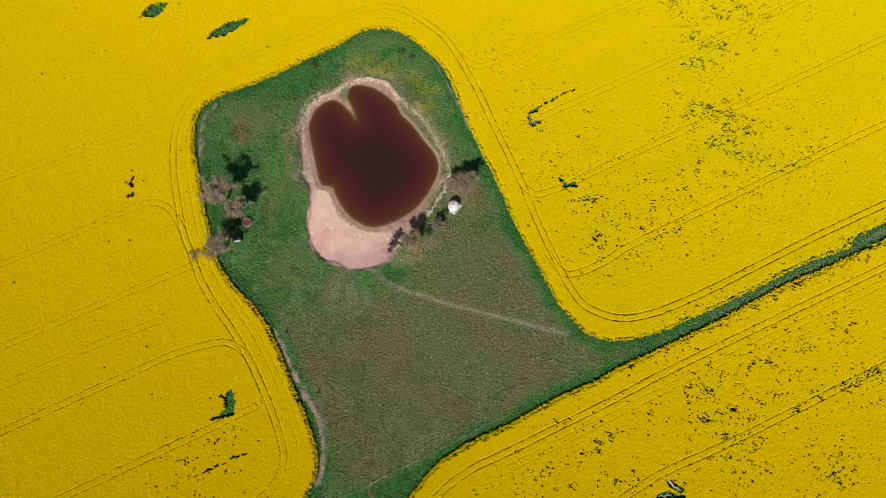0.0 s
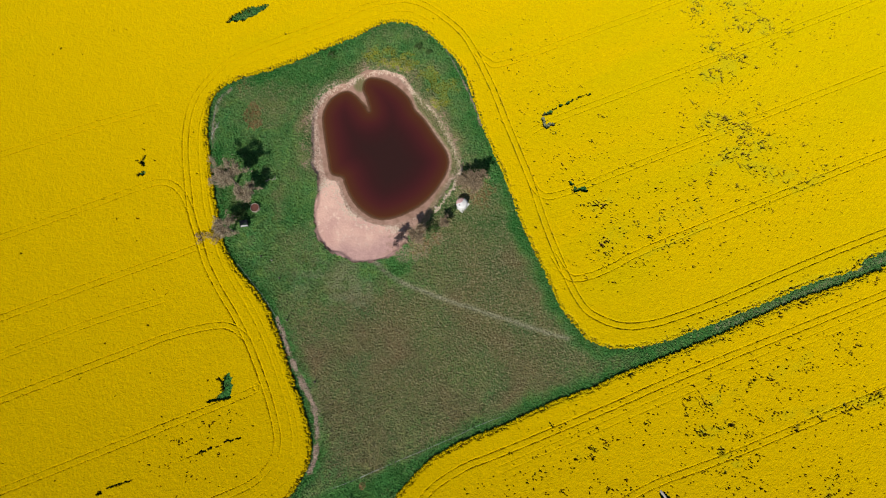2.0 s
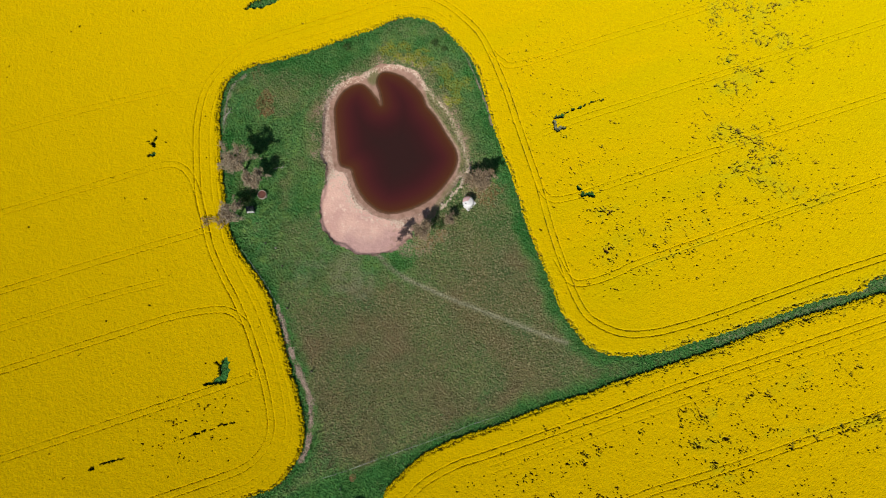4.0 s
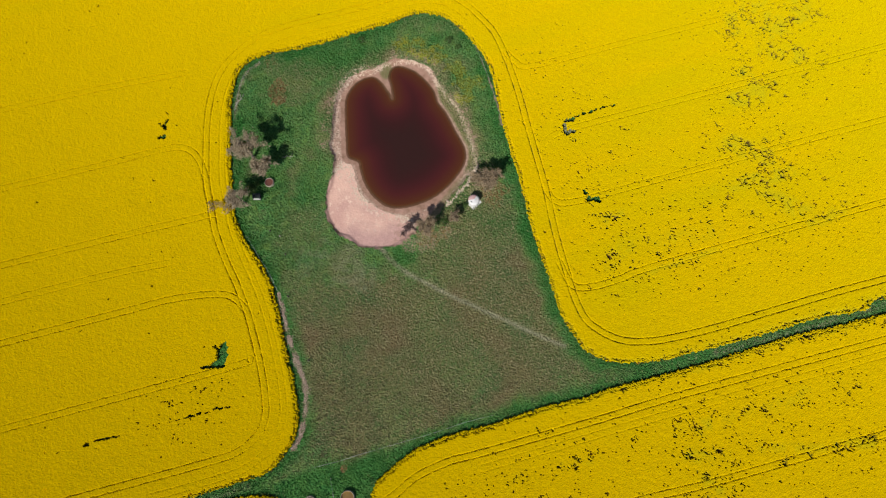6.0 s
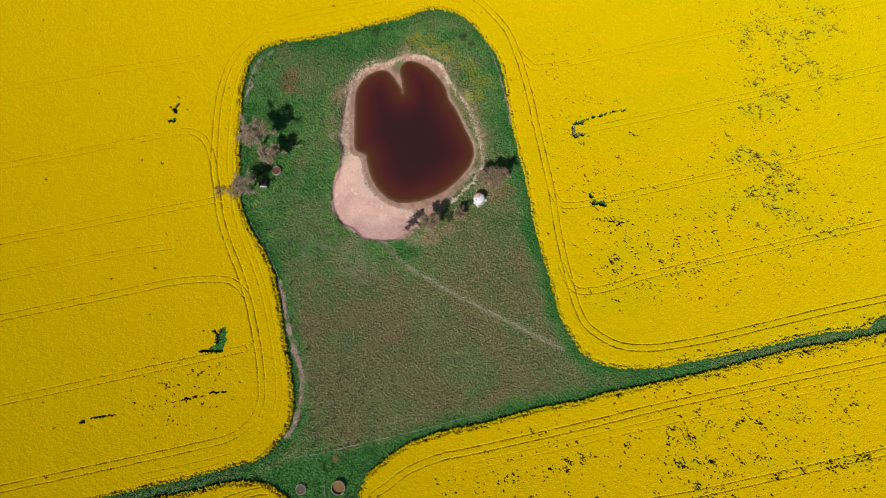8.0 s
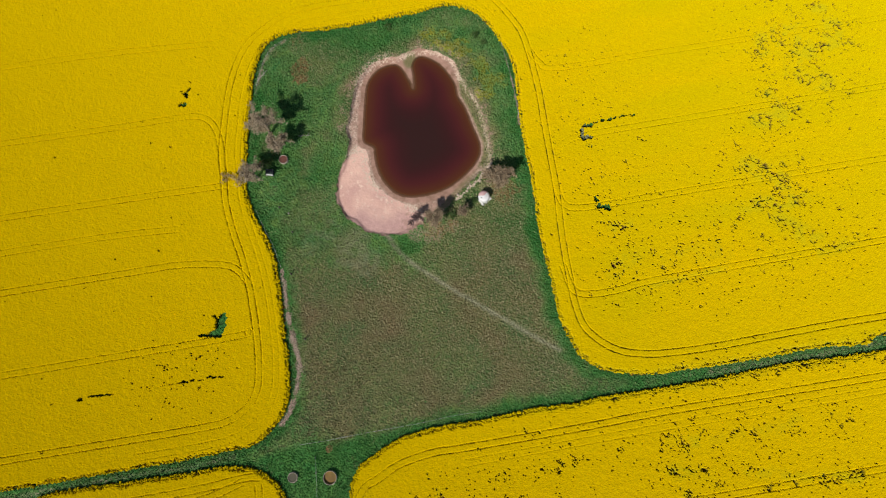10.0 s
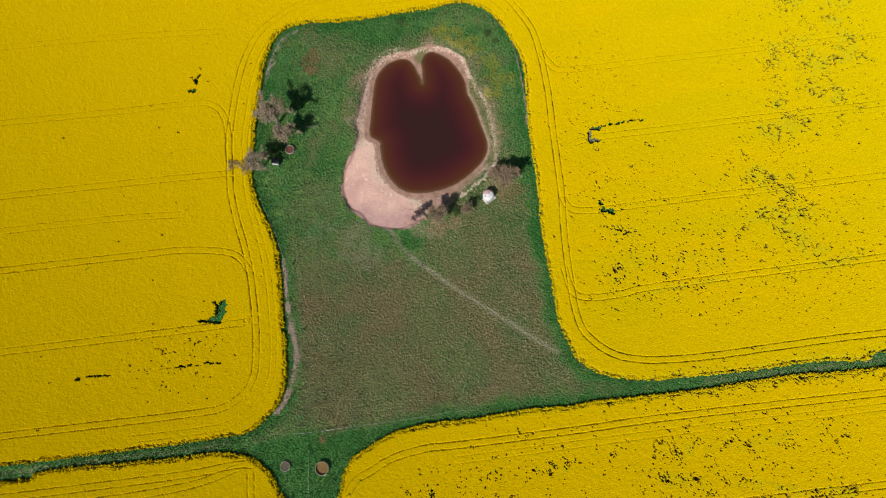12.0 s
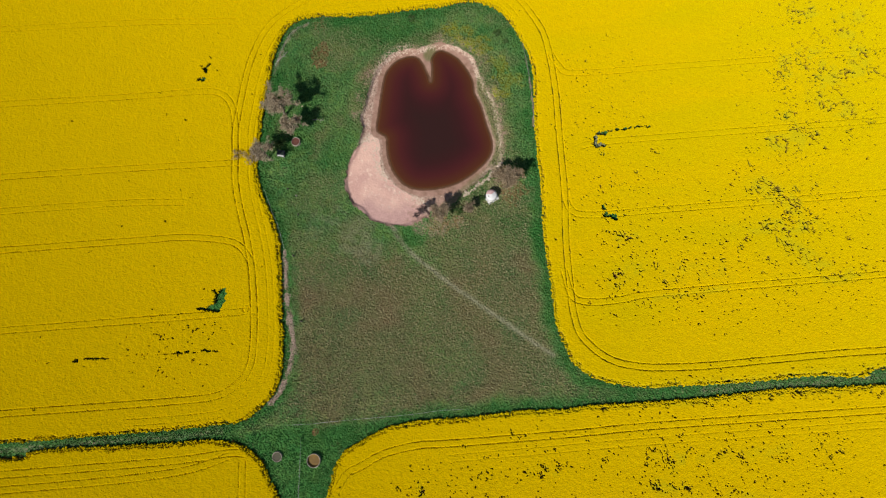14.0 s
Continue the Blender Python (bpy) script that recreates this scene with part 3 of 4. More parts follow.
wobble = fbm(LX, LY, 4.0, 51)


def spot(x, y, r, fall=0.5):
    return step(1.0, fall, np.hypot(LX - x, LY - y) / r + 0.8 * (fbm(LX, LY, 2.0, 61) - 0.5))


FALL = np.clip(d_water / (np.clip(d_water, 0, 30) - np.clip(d_bank, -30, 0) + 0.01), 0, 1)
basin = np.where(d_water < 0, -0.75 - 0.30 * np.minimum(-d_water, 7), -0.75 + 0.30 * FALL + 0.45 * step(-0.7, 0.0, d_bank + 0.8 * (wobble - 0.5)))
basin = np.where(d_bank > 0, 0, basin)
bund = 0.5 * np.exp(-(((d_bank - 3.0) / 2.2) ** 2)) * step(40, 60, LY)
Z_land = basin + bund + 0.4 * np.exp(-((np.maximum(d_bank, 0) / 3) ** 2)) * step(-0.35, 0.05, d_bank + 0.8 * (wobble - 0.5)) * step(-34, -40, LX)
def spots(*rows):
    return np.maximum.reduce([k * spot(x, y, r) for x, y, r, k in rows])


fine, coarse = fbm(LX, LY, 1.6, 53), fbm(LX, LY, 9.0, 57)
east = step(-18, -13, LX) * step(62, 68, LY)  # the grassed inner slope
south = step(66, 60, LY)
shore = d_water + 1.5 * east
z_wet = step(2.0, 1.2, shore + 1.6 * (wobble - 0.5) - 0.5 * step(80, 95, LY) * (1 - east)) + south * step(1.5, -0.5, d_bank) * step(-30, -16, LX) * 0.45
z_wet = np.clip(z_wet, 0, 1)
z_soil = step(0.5, -0.3, d_bank + 1.8 * (fine - 0.5)) * (1 - 0.95 * east * step(0.8, 1.5, d_water))
z_soil = np.maximum(z_soil, 0.5 * step(1.0, 0.35, np.abs(d_bank - 0.3) + 2.0 * (fine - 0.5)) * east)
fringe = step(6.5, 1.5, d_bank + 5 * (wobble - 0.5)) * step(58, 66, LY)
z_soil = np.maximum(z_soil, 0.5 * fringe * step(0.3, 0.7, fine))
z_soil = np.maximum(z_soil, spots((-10, 40, 5, 0.45), (-4, 43.5, 4, 0.42), (-15, 38, 4, 0.45), (5, 59, 5, 0.4)))
z_sand = step(0.5, -0.5, d_sand + 1.2 * (fine - 0.5))
z_rock = 0.42 * step(0.8, 0.2, np.abs(d_bank + 0.35) + 1.2 * (fine - 0.5)) * step(60, 70, LY)
z_rock = np.maximum(z_rock, 0.62 * step(1.2, 0.5, np.abs(d_sand - 0.2) + 1.6 * (fine - 0.45)) * step(8.0, 6.0, d_water) * step(2.0, 3.0, d_water))
south_west = LY + 12 * (wobble - 0.5) - 0.2 * LX
z_dry = 0.9 * step(36, 26, south_west) * step(1.5, 7.0, d_edge + 4 * (wobble - 0.5)) * step(-28, -16, LY - 0.35 * LX + 6 * (wobble - 0.5))
z_dry = np.maximum(z_dry, 0.85 * step(3.0, 8.0, d_edge + 4 * (wobble - 0.5)) * step(-14, -4, LX) * step(68, 60, LY) * step(0.0, 2.0, d_bank))
z_dry = np.maximum(z_dry, 0.9 * fringe) * (0.55 + 0.9 * fbm(LX, LY, 15.0, 59))
z_dry = np.maximum(z_dry, 0.72 * step(2.5, 6.0, d_edge + 4 * (wobble - 0.5)) * step(-16, -8, LX) * step(66, 58, LY) * step(-0.5, 1.0, d_bank) * step(20, 30, LY) * (0.7 + 0.6 * coarse))
z_dry = np.clip(z_dry, 0, 1)
z_dry = np.maximum(z_dry, 0.5 * step(0.56, 0.75, fbm(LX, LY, 6.0, 71)))
z_dry = np.maximum(z_dry, 0.5 * spots((-48, 38, 9, 1), (-33, 28, 8, 0.8), (-52, 32, 6, 0.7), (-63, 88, 9, 1.1), (-72, 91, 6, 0.9)))
z_lush = 0.85 * step(5.5, 1.0, d_edge + 4.0 * (wobble - 0.5)) + 0.5 * step(0.5, 0.7, coarse) * step(40, 50, LY)
z_lush = np.clip(np.maximum(z_lush, spots((-16, 34, 5, 0.7), (-22, -38, 12, 0.5), (-55, 98, 9, 0.7), (-45, 100, 8, 0.7))), 0, 1)
z_bloom = 0.95 * spots((-30, 106, 5, 0.8), (-24.5, 105.6, 5.5, 1), (-18.6, 104.4, 5, 1), (-10.6, 100.6, 5, 0.9), (-7, 95.4, 5, 1), (-5.6, 91, 4.5, 0.9), (-1.5, 97, 4, 0.6), (-44, 33.5, 4, 0.35)) * step(0.2, 0.55, fine)
z_soil = np.maximum(z_soil, 0.30 * step(0.5, 0.2, d_path) * (0.45 + 0.7 * fine))
z_soil = np.maximum(z_soil, 0.5 * step(1.3, 0.5, d_rub + 1.6 * (fine - 0.5)))
LANE_E = smooth(pts("84,20.4 92,24 108,31 124,39 141,47 170,60"))
LANE_W = smooth(pts("-140,-85 -106,-70 -76,-55.5 -60,-48.5 -48,-42"))
for line in (LANE_E, LANE_W):
    z_dry = np.maximum(z_dry, 0.3 * step(1.4, 0.4, land.near(line, 3.0) + 1.6 * (fine - 0.5)))
    z_lush = z_lush * (1 - 0.3 * step(1.6, 0.6, land.near(line, 3.0)))
    z_soil = np.maximum(z_soil, 0.42 * step(1.2, 0.3, land.near(line, 3.0) + 2.4 * (fbm(LX, LY, 3.0, 97) - 0.4)))
lane = step(1.0, -2.5, LY + 19.6 - 0.46 * LX + 3 * (wobble - 0.5))  # the strips beyond the paddock fence
z_dry = z_dry * (1 - 0.85 * lane)
z_lush = np.maximum(z_lush, lane * (0.72 + 0.3 * (coarse - 0.5)))
FENCELINE = smooth(pts("-34,-35 -31.5,-33.8 -23.7,-30.4 -13,-25.3 -0.7,-19.6 11.7,-13.8"))
SIDELINE = smooth(pts("-76.6,91.2 -80.2,86.6 -81,80.4 -80.6,73.4 -80.2,70"))
RIGHTLINE = smooth(pts("-5.1,109.6 0.1,100.4 4.7,91.2 8,83"))
EDGELINE = smooth(pts("-66,31 -61,25.5 -57,21.5 -52,15"))
for line, w in ((FENCELINE, 0.25), (SIDELINE, 0.5), (RIGHTLINE, 0.6), (EDGELINE, 0.2)):
    z_soil = np.maximum(z_soil, w * step(0.8, 0.2, land.near(line, 3.0) + 0.9 * (fine - 0.5)))
z_red = np.maximum(spots((-68.4, 83.2, 4.0, 1.0), (-68.0, 80.2, 3.6, 1.0), (-21.5, -32.4, 1.5, 0.9), (9.0, 59.5, 6.5, 0.5), (5, 62, 4.5, 0.45), (-10, 41, 5, 0.4), (-73, 92, 3.5, 0.4), (-5, 43.5, 4, 0.45), (-9, 40, 5, 0.35)), 0.22 * step(0.5, 0.75, fbm(LX, LY, 11.0, 91)) * z_dry)
z_rock = np.maximum(z_rock, 0.4 * step(0.55, 0.15, np.abs(shore - 2.7 + 1.6 * (wobble - 0.5)) + 0.7 * (fine - 0.5)) * (1 - east))
ROCKLINE = smooth(pts("2.2,67 1.4,64.8 0.4,62 -0.4,60.2 -2.4,57 -3.8,54.6 -5.2,52.6"))
z_rock = np.maximum(z_rock, 0.7 * step(0.9, 0.35, land.near(ROCKLINE, 3.0) + 1.2 * (fine - 0.5)))
z_grey = np.maximum.reduce([0.5 * step(1.3, 0.5, np.minimum(land.near(LANE_E, 3.0), 0.4 + land.near(LANE_W, 3.0)) + 1.4 * (fine - 0.5)), 1.0 * step(0.95, 0.4, d_path + 0.5 * (fine - 0.5)), 0.6 * spots((-33, 27, 8, 1), (-41, 31, 6, 0.9), (-27, 25, 6, 0.8), (-46, 26, 5, 0.5)) * step(0.25, 0.6, fine), 0.85 * step(0.8, 0.3, land.near(SIDELINE, 3.0) + 1.2 * (fine - 0.5)), 0.8 * spot(29.6, 86, 4.5)])
spit = step(0.4, -0.2, np.hypot((LX + 33.6) / 2.0, (LY - 95.8) / 2.6) - 1)
z_olive = np.maximum(0.85 * east * step(0.5, 1.1, d_water + 0.8 * (fine - 0.5)) * step(0.4, -0.8, d_bank), 0.85 * spit)
z_olive = np.maximum(z_olive, 0.6 * south * step(-2.6, -1.2, d_bank) * step(0.6, -0.2, d_bank) * step(-13, -9, LX))
z_crust = 0.8 * step(1.2, 0.4, np.abs(d_bank + 0.6) + 0.8 * (fine - 0.5)) * step(58, 66, LY) * np.maximum(1 - 0.35 * east, 0)
z_crust = np.maximum(z_crust, 0.9 * step(2.4, 1.0, np.abs(d_sand + 0.6) + 0.8 * (fine - 0.5)) * step(9.0, 7.0, d_water) * step(1.6, 2.6, d_water))
z_crust = np.clip(np.maximum(z_crust, 0.8 * step(4.5, 3.0, d_water) * step(1.6, 2.2, d_water) * step(-38, -42, LX) * step(58, 64, LY)), 0, 1)
z_mauve = 0.9 * step(45, 38, LY - 0.25 * (LX + 28) + 7 * (wobble - 0.5))
z_bare = np.maximum.reduce([z_soil, z_sand, z_wet, z_rock])
ZONES = {"bare": z_bare, "mauve": z_mauve, "crust": z_crust, "grey": z_grey, "olive": z_olive, "soil": z_soil, "sand": z_sand, "dry": z_dry, "lush": z_lush, "bloom": z_bloom, "red": z_red, "wet": z_wet, "rock": z_rock}
inner = (GX > -149.5) & (GX < 164) & (GY > -95.5) & (GY < 129)
g_z = np.where(inner, land.at(Z_land, GX, GY), 0.0)
g_soft = np.where(inner, 1 - land.at(z_bare, GX, GY), 1.0)
g_z = g_z + g_soft * (0.22 * (vnoise(GX, GY, 0.9, 31) - 0.5) + 0.10 * (rng.random(GX.shape) - 0.5))
g_attr = {k: np.where(inner, land.at(F, GX, GY), 0.7 if k == "lush" else 0.0) for k, F in ZONES.items()}
ground = sheet("ground", GX, GY, g_z, np.ones((len(gy) - 1, len(gx) - 1), bool), PASTURE, g_attr)
tagged(ground, "green and dry brown pasture with a bare dam bank", "ground", kind="structure")

# ---- pond ----
pool = Plan(-50, 4, 44, 104, 0.5)
pw = pool.signed(WATERLINE, 20.0)
deep = np.clip(-pw / 13.0, 0, 1)
tagged(sheet("water", pool.X, pool.Y, np.full(pool.X.shape, -0.75), (pw < 1.0)[:-1, :-1], WATER, {"depth": deep}), "still dark maroon muddy water of a farm dam", "water", kind="structure")


# ---- grass, weeds and loose plants ----
def blobs(name, x, y, z, r, h, mat, label, attrs=None, sides=5, sharp=0.5):
    """Many low, uneven clumps in one mesh: a ring on the ground, a smaller one above it and a tip."""
    n = len(x)
    a = rng.random(n)[:, None] * 6.3 + np.arange(sides) * 6.2832 / sides + 0.5 * rng.random((n, sides))
    rr = r[:, None] * (0.7 + 0.6 * rng.random((n, sides)))
    ring = np.stack([x[:, None] + rr * np.cos(a), y[:, None] + rr * np.sin(a), np.repeat(z[:, None], sides, 1) - 0.05], -1)
    hi = np.stack([x[:, None] + sharp * rr * np.cos(a + 0.4), y[:, None] + sharp * rr * np.sin(a + 0.4), z[:, None] + h[:, None] * (0.5 + 0.5 * rng.random((n, sides)))], -1)
    tip = np.stack([x, y, z + h], -1)[:, None]
    v = np.concatenate([ring, hi, tip], 1)
    k = 2 * sides + 1
    i = np.arange(sides)
    j = (i + 1) % sides
    tri = np.concatenate([np.stack([i, j, sides + j], -1), np.stack([i, sides + j, sides + i], -1), np.stack([sides + i, sides + j, np.full(sides, 2 * sides)], -1)])
    faces = (tri[None] + (np.arange(n) * k)[:, None, None]).reshape(-1, 3)
    ob = mesh_of(name, v.reshape(-1, 3), faces, mat, {q: np.repeat(w, k) for q, w in (attrs or {}).items()})
    return tagged(ob, label, "grass", kind="stuff"), v


def tufts(name, x, y, z, r, h, mat, label, attrs=None, blades=9, wide=0.5):
    """Many grass tufts in one mesh: leaning blades that spread from a common root."""
    n = len(x)
    a = rng.random((n, blades)) * 6.2832
    c, s_ = np.cos(a), np.sin(a)
    X, Y, Z, R, H = (q[:, None] for q in (x, y, z, r, h))
    root, out = R * 0.35 * rng.random((n, blades)), R * (0.55 + 0.6 * rng.random((n, blades)))
    half = R * wide * (0.3 + 0.35 * rng.random((n, blades)))
    left = np.stack([X + root * c - half * s_, Y + root * s_ + half * c, np.broadcast_to(Z, a.shape) - 0.04], -1)
    right = np.stack([X + root * c + half * s_, Y + root * s_ - half * c, np.broadcast_to(Z, a.shape) - 0.04], -1)
    tip = np.stack([X + out * c, Y + out * s_, Z + H * (0.45 + 0.6 * rng.random((n, blades)))], -1)
    v = np.stack([left, right, tip], 2).reshape(-1, 3)
    ob = mesh_of(name, v, np.arange(len(v)).reshape(-1, 3), mat, {q: np.repeat(w, blades * 3) for q, w in (attrs or {}).items()})
    return tagged(ob, label, "grass", kind="stuff")


def scatter(n, x0, x1, y0, y1):
    return x0 + (x1 - x0) * rng.random(n), y0 + (y1 - y0) * rng.random(n)


def zones_at(x, y):
    return {k: land.at(F, x, y) for k, F in ZONES.items()}


x, y = scatter(125000, -90, 68, -78, 128)
bare = land.at(np.maximum.reduce([z_soil, z_sand, z_wet * 1.0, z_rock]), x, y)
ok = (land.at(d_edge, x, y) > 0.2) & (land.at(d_water, x, y) > 1) & (land.at(d_path, x, y) > 0.55) & (bare < 0.25 + 0.35 * rng.random(len(x)))
x, y = x[ok], y[ok]
za = zones_at(x, y)
big = (0.13 + 0.22 * rng.random(len(x)) ** 1.7) * (1 + 0.12 * za["dry"])
high = big * (0.65 + 0.65 * rng.random(len(x)))
za["straw"] = np.clip(za["dry"] * 1.1, 0, 1) * 0.55 * rng.random(len(x)) ** 1.2 + 0.3 * (rng.random(len(x)) > 0.97) * rng.random(len(x)) * (1 - 0.8 * za["lush"])
tufts("pasture_tussocks", x, y, land.at(Z_land, x, y) - 0.02, big * 1.45, high * 1.7, TUSSOCK, "uneven tussocks of green and straw-brown pasture grass", za, blades=8, wide=0.75)

# bushier weeds on the green ground round the dam
x, y = scatter(26000, -84, 16, 22, 120)
ok = (land.at(d_edge, x, y) > 0.6) & (land.at(d_bank, x, y) > 2.0) & (land.at(np.maximum(z_soil, z_dry), x, y) < 0.35) & (fbm(x, y, 5.0, 131) > 0.36)
x, y = x[ok], y[ok]
za = zones_at(x, y)
za["straw"] = 0.2 * (rng.random(len(x)) > 0.97)
tufts("paddock_weeds", x, y, land.at(Z_land, x, y) - 0.03, 0.35 + 0.5 * rng.random(len(x)) ** 1.5, 0.25 + 0.5 * rng.random(len(x)), TUSSOCK, "bushy green weeds round the dam", za, blades=14, wide=0.5)

# tall weeds on the lanes and round the gaps in the crop
wx, wy = [], []
for line, spread, n in ((north_line, 2.6, 10000), (se_line, 2.6, 7000), (sw_line, 2.5, 3500), (LANE_E, 1.8, 1500), (LANE_W, 1.6, 900)):
    k = rng.integers(0, len(line), n)
    wx.append(line[k, 0] + spread * rng.normal(size=n)), wy.append(line[k, 1] + spread * rng.normal(size=n))
for cx, cy, r, n in ((-75, 118.8, 6, 160), (-101, 126, 4, 90), (-102.3, 64.2, 1.4, 14), (-66.6, -6.6, 2.4, 40), (40, 62.8, 2.5, 20), (47, 57.4, 3, 20), (98, 77, 8, 25)):
    wx.append(cx + r * 0.5 * rng.normal(size=n)), wy.append(cy + r * 0.35 * rng.normal(size=n))
wx, wy = np.concatenate(wx), np.concatenate(wy)
ok = (crop.at(np.where(gap > 0.5, 3.0, edge), wx, wy) > 0.25) & (np.abs(wx) < 165) & (wy > -92) & (wy < 150)
wx, wy = wx[ok], wy[ok]
n = len(wx)
zero = np.zeros(n)
tufts("lane_weeds", wx, wy, zero - 0.05, 0.25 + 0.35 * rng.random(n), 0.25 + 0.4 * rng.random(n) ** 2, TUSSOCK, "rank dark green weeds along the crop edge",
      {"bare": zero, "mauve": zero, "crust": zero, "grey": zero, "olive": zero, "soil": zero, "sand": zero, "dry": 0.3 * rng.random(n) ** 2, "lush": 0.3 + 0.6 * rng.random(n), "bloom": zero, "red": zero, "wet": zero, "rock": zero, "straw": 0.35 * rng.random(n) ** 5}, blades=10, wide=0.6)

# single plants that lean out of the crop
ex, ey = [], []
for line, n in ((north_line, 3200), (se_line, 2400), (sw_line, 1200)):
    line = line[(np.abs(line[:, 0]) < 150) & (line[:, 1] > -90)]
    k = rng.integers(0, len(line), n)
    ex.append(line[k, 0] + 0.22 * rng.normal(size=n)), ey.append(line[k, 1] + 0.22 * rng.normal(size=n))
ex, ey = np.concatenate(ex), np.concatenate(ey)
n = len(ex)
ob, v = blobs("canola_edge_plants", ex, ey, np.zeros(n), 0.14 + 0.16 * rng.random(n), 0.7 + 0.6 * rng.random(n), CROP, "loose yellow canola plants leaning out of the crop edge", sharp=1.2)
top = np.zeros(v.shape[:2])
top[:, 5:] = 1.0
ob.data.attributes.new("flower", "FLOAT", "POINT").data.foreach_set("value", top.astype(np.float32).ravel())
ob.data.attributes.new("lime", "FLOAT", "POINT").data.foreach_set("value", np.full(v.shape[0] * v.shape[1], 0.25, np.float32))
ob.data.attributes.new("gold_tone", "FLOAT", "POINT").data.foreach_set("value", np.repeat(crop.at(gold_tone, ex, ey), v.shape[1]).astype(np.float32))

# ---- parts ----
def part(name, bm, mat, parent=None, label="", flat=False):
    me = bpy.data.meshes.new(name)
    bm.to_mesh(me)
    bm.free()
    me.polygons.foreach_set("use_smooth", np.full(len(me.polygons), not flat))
    me.materials.append(mat)
    ob = new(name, me)
    ob.parent = parent
    return tagged(ob, label)


def thing(name, x, y, z, label, category, turn=0.0, group=""):
    ob = new(name)
    ob.matrix_world = pose(x, y, z, 0, 0, turn)
    return tagged(ob, label, category, group)


def box(bm, x0, x1, y0, y1, z0, z1, bevel=0.02):
    got = bmesh.ops.create_cube(bm, size=1, matrix=Matrix.Translation(((x0 + x1) / 2, (y0 + y1) / 2, (z0 + z1) / 2)) @ Matrix.Diagonal((x1 - x0, y1 - y0, z1 - z0, 1)))
    if bevel:
        edges = list({e for v in got["verts"] for e in v.link_edges})
        bmesh.ops.bevel(bm, geom=edges, offset=bevel, segments=1, affect="EDGES")


def lathe(bm, profile, sides=40):
    """A turned shape from (radius, height) pairs, bottom to top."""
    rings = [[bm.verts.new((r * math.cos(a), r * math.sin(a), z)) for a in np.arange(sides) * 2 * math.pi / sides] for r, z in profile]
    for lo, hi in zip(rings, rings[1:]):
        for i in range(sides):
            bm.faces.new((lo[i], lo[(i + 1) % sides], hi[(i + 1) % sides], hi[i]))
    return rings


def tube(bm, line, radii, sides=6):
    """A tapering, bent limb along a line of points."""
    line = [Vector(p) for p in line]
    old = None
    for i, (p, r) in enumerate(zip(line, radii)):
        d = (line[min(i + 1, len(line) - 1)] - line[max(i - 1, 0)]).normalized()
        u = d.orthogonal().normalized()
        w = d.cross(u)
        ring = [bm.verts.new(p + r * (math.cos(a) * u + math.sin(a) * w)) for a in np.arange(sides) * 2 * math.pi / sides]
        if old:
            for k in range(sides):
                bm.faces.new((old[k], old[(k + 1) % sides], ring[(k + 1) % sides], ring[k]))
        else:
            bm.faces.new(ring[::-1])
        old = ring
    bm.faces.new(old)


BARK = plain("grey_bark", (0.20, 0.17, 0.14), (0.13, 0.11, 0.09), 4)
PALE_WOOD = plain("bleached_wood", (0.48, 0.44, 0.38), (0.34, 0.30, 0.26), 4)
DARK_WOOD = plain("weathered_post_wood", (0.12, 0.10, 0.08), (0.07, 0.06, 0.05), 5)
CONCRETE = plain("stained_concrete", (0.44, 0.38, 0.31), (0.32, 0.27, 0.21), 2)
WHITE_STEEL = plain("white_tank_sheet", (0.78, 0.76, 0.74), (0.68, 0.66, 0.65), 1.2, 0.5, 0.4)
PINK_STEEL = plain("rust_stained_sheet", (0.70, 0.47, 0.45), (0.64, 0.38, 0.36), 1.2, 0.6, 0.3)
RUST_WATER = plain("rusty_stock_water", (0.16, 0.062, 0.045), (0.13, 0.05, 0.036), 0.8, 0.45, 0.4, 0.002)
OCHRE_WATER = plain("algae_stock_water", (0.21, 0.12, 0.02), (0.15, 0.085, 0.018), 1.0, 0.45, 0.4, 0.002)
GREY_WATER = plain("murky_stock_water", (0.09, 0.078, 0.042), (0.065, 0.055, 0.03), 1.0, 0.45, 0.4, 0.002)
DARK_SHEET = plain("shed_shade_sheet", (0.05, 0.055, 0.065), (0.035, 0.04, 0.045), 2, 0.6)
PALE_ROCK = plain("pale_rock", (0.56, 0.46, 0.36), (0.42, 0.33, 0.25), 2.5, 0.95, 0.1, 0.04)
WIRE = plain("galvanised_wire", (0.5, 0.5, 0.48), (0.4, 0.4, 0.39), 5, 0.5, 0.4, 0.002, 0.6)


def leaf_material(name, a, b, through=0.35):
    """Thin leaves and twigs: one tone each, and light that shines through them."""
    m, nd, ln, bs = material(name, 0.8, 0.15)
    g, t, mix = nd.new("ShaderNodeNewGeometry"), nd.new("ShaderNodeBsdfTranslucent"), nd.new("ShaderNodeMixShader")
    c = mixed(nd, ln, g.outputs["Random Per Island"], a, b)
    ln.new(c, bs.inputs["Base Color"])
    ln.new(c, t.inputs["Color"])
    mix.inputs[0].default_value = through
    ln.new(bs.outputs[0], mix.inputs[1])
    ln.new(t.outputs[0], mix.inputs[2])
    ln.new(mix.outputs[0], nd["Material Output"].inputs[0])
    return m


GREY_LEAF = leaf_material("dull_gum_leaf", (0.33, 0.27, 0.185), (0.56, 0.46, 0.335))
TAN_LEAF = leaf_material("dry_tan_twig", (0.31, 0.24, 0.16), (0.52, 0.405, 0.275))
PURPLE_LEAF = leaf_material("bare_purple_twig", (0.10, 0.065, 0.065), (0.24, 0.17, 0.16))
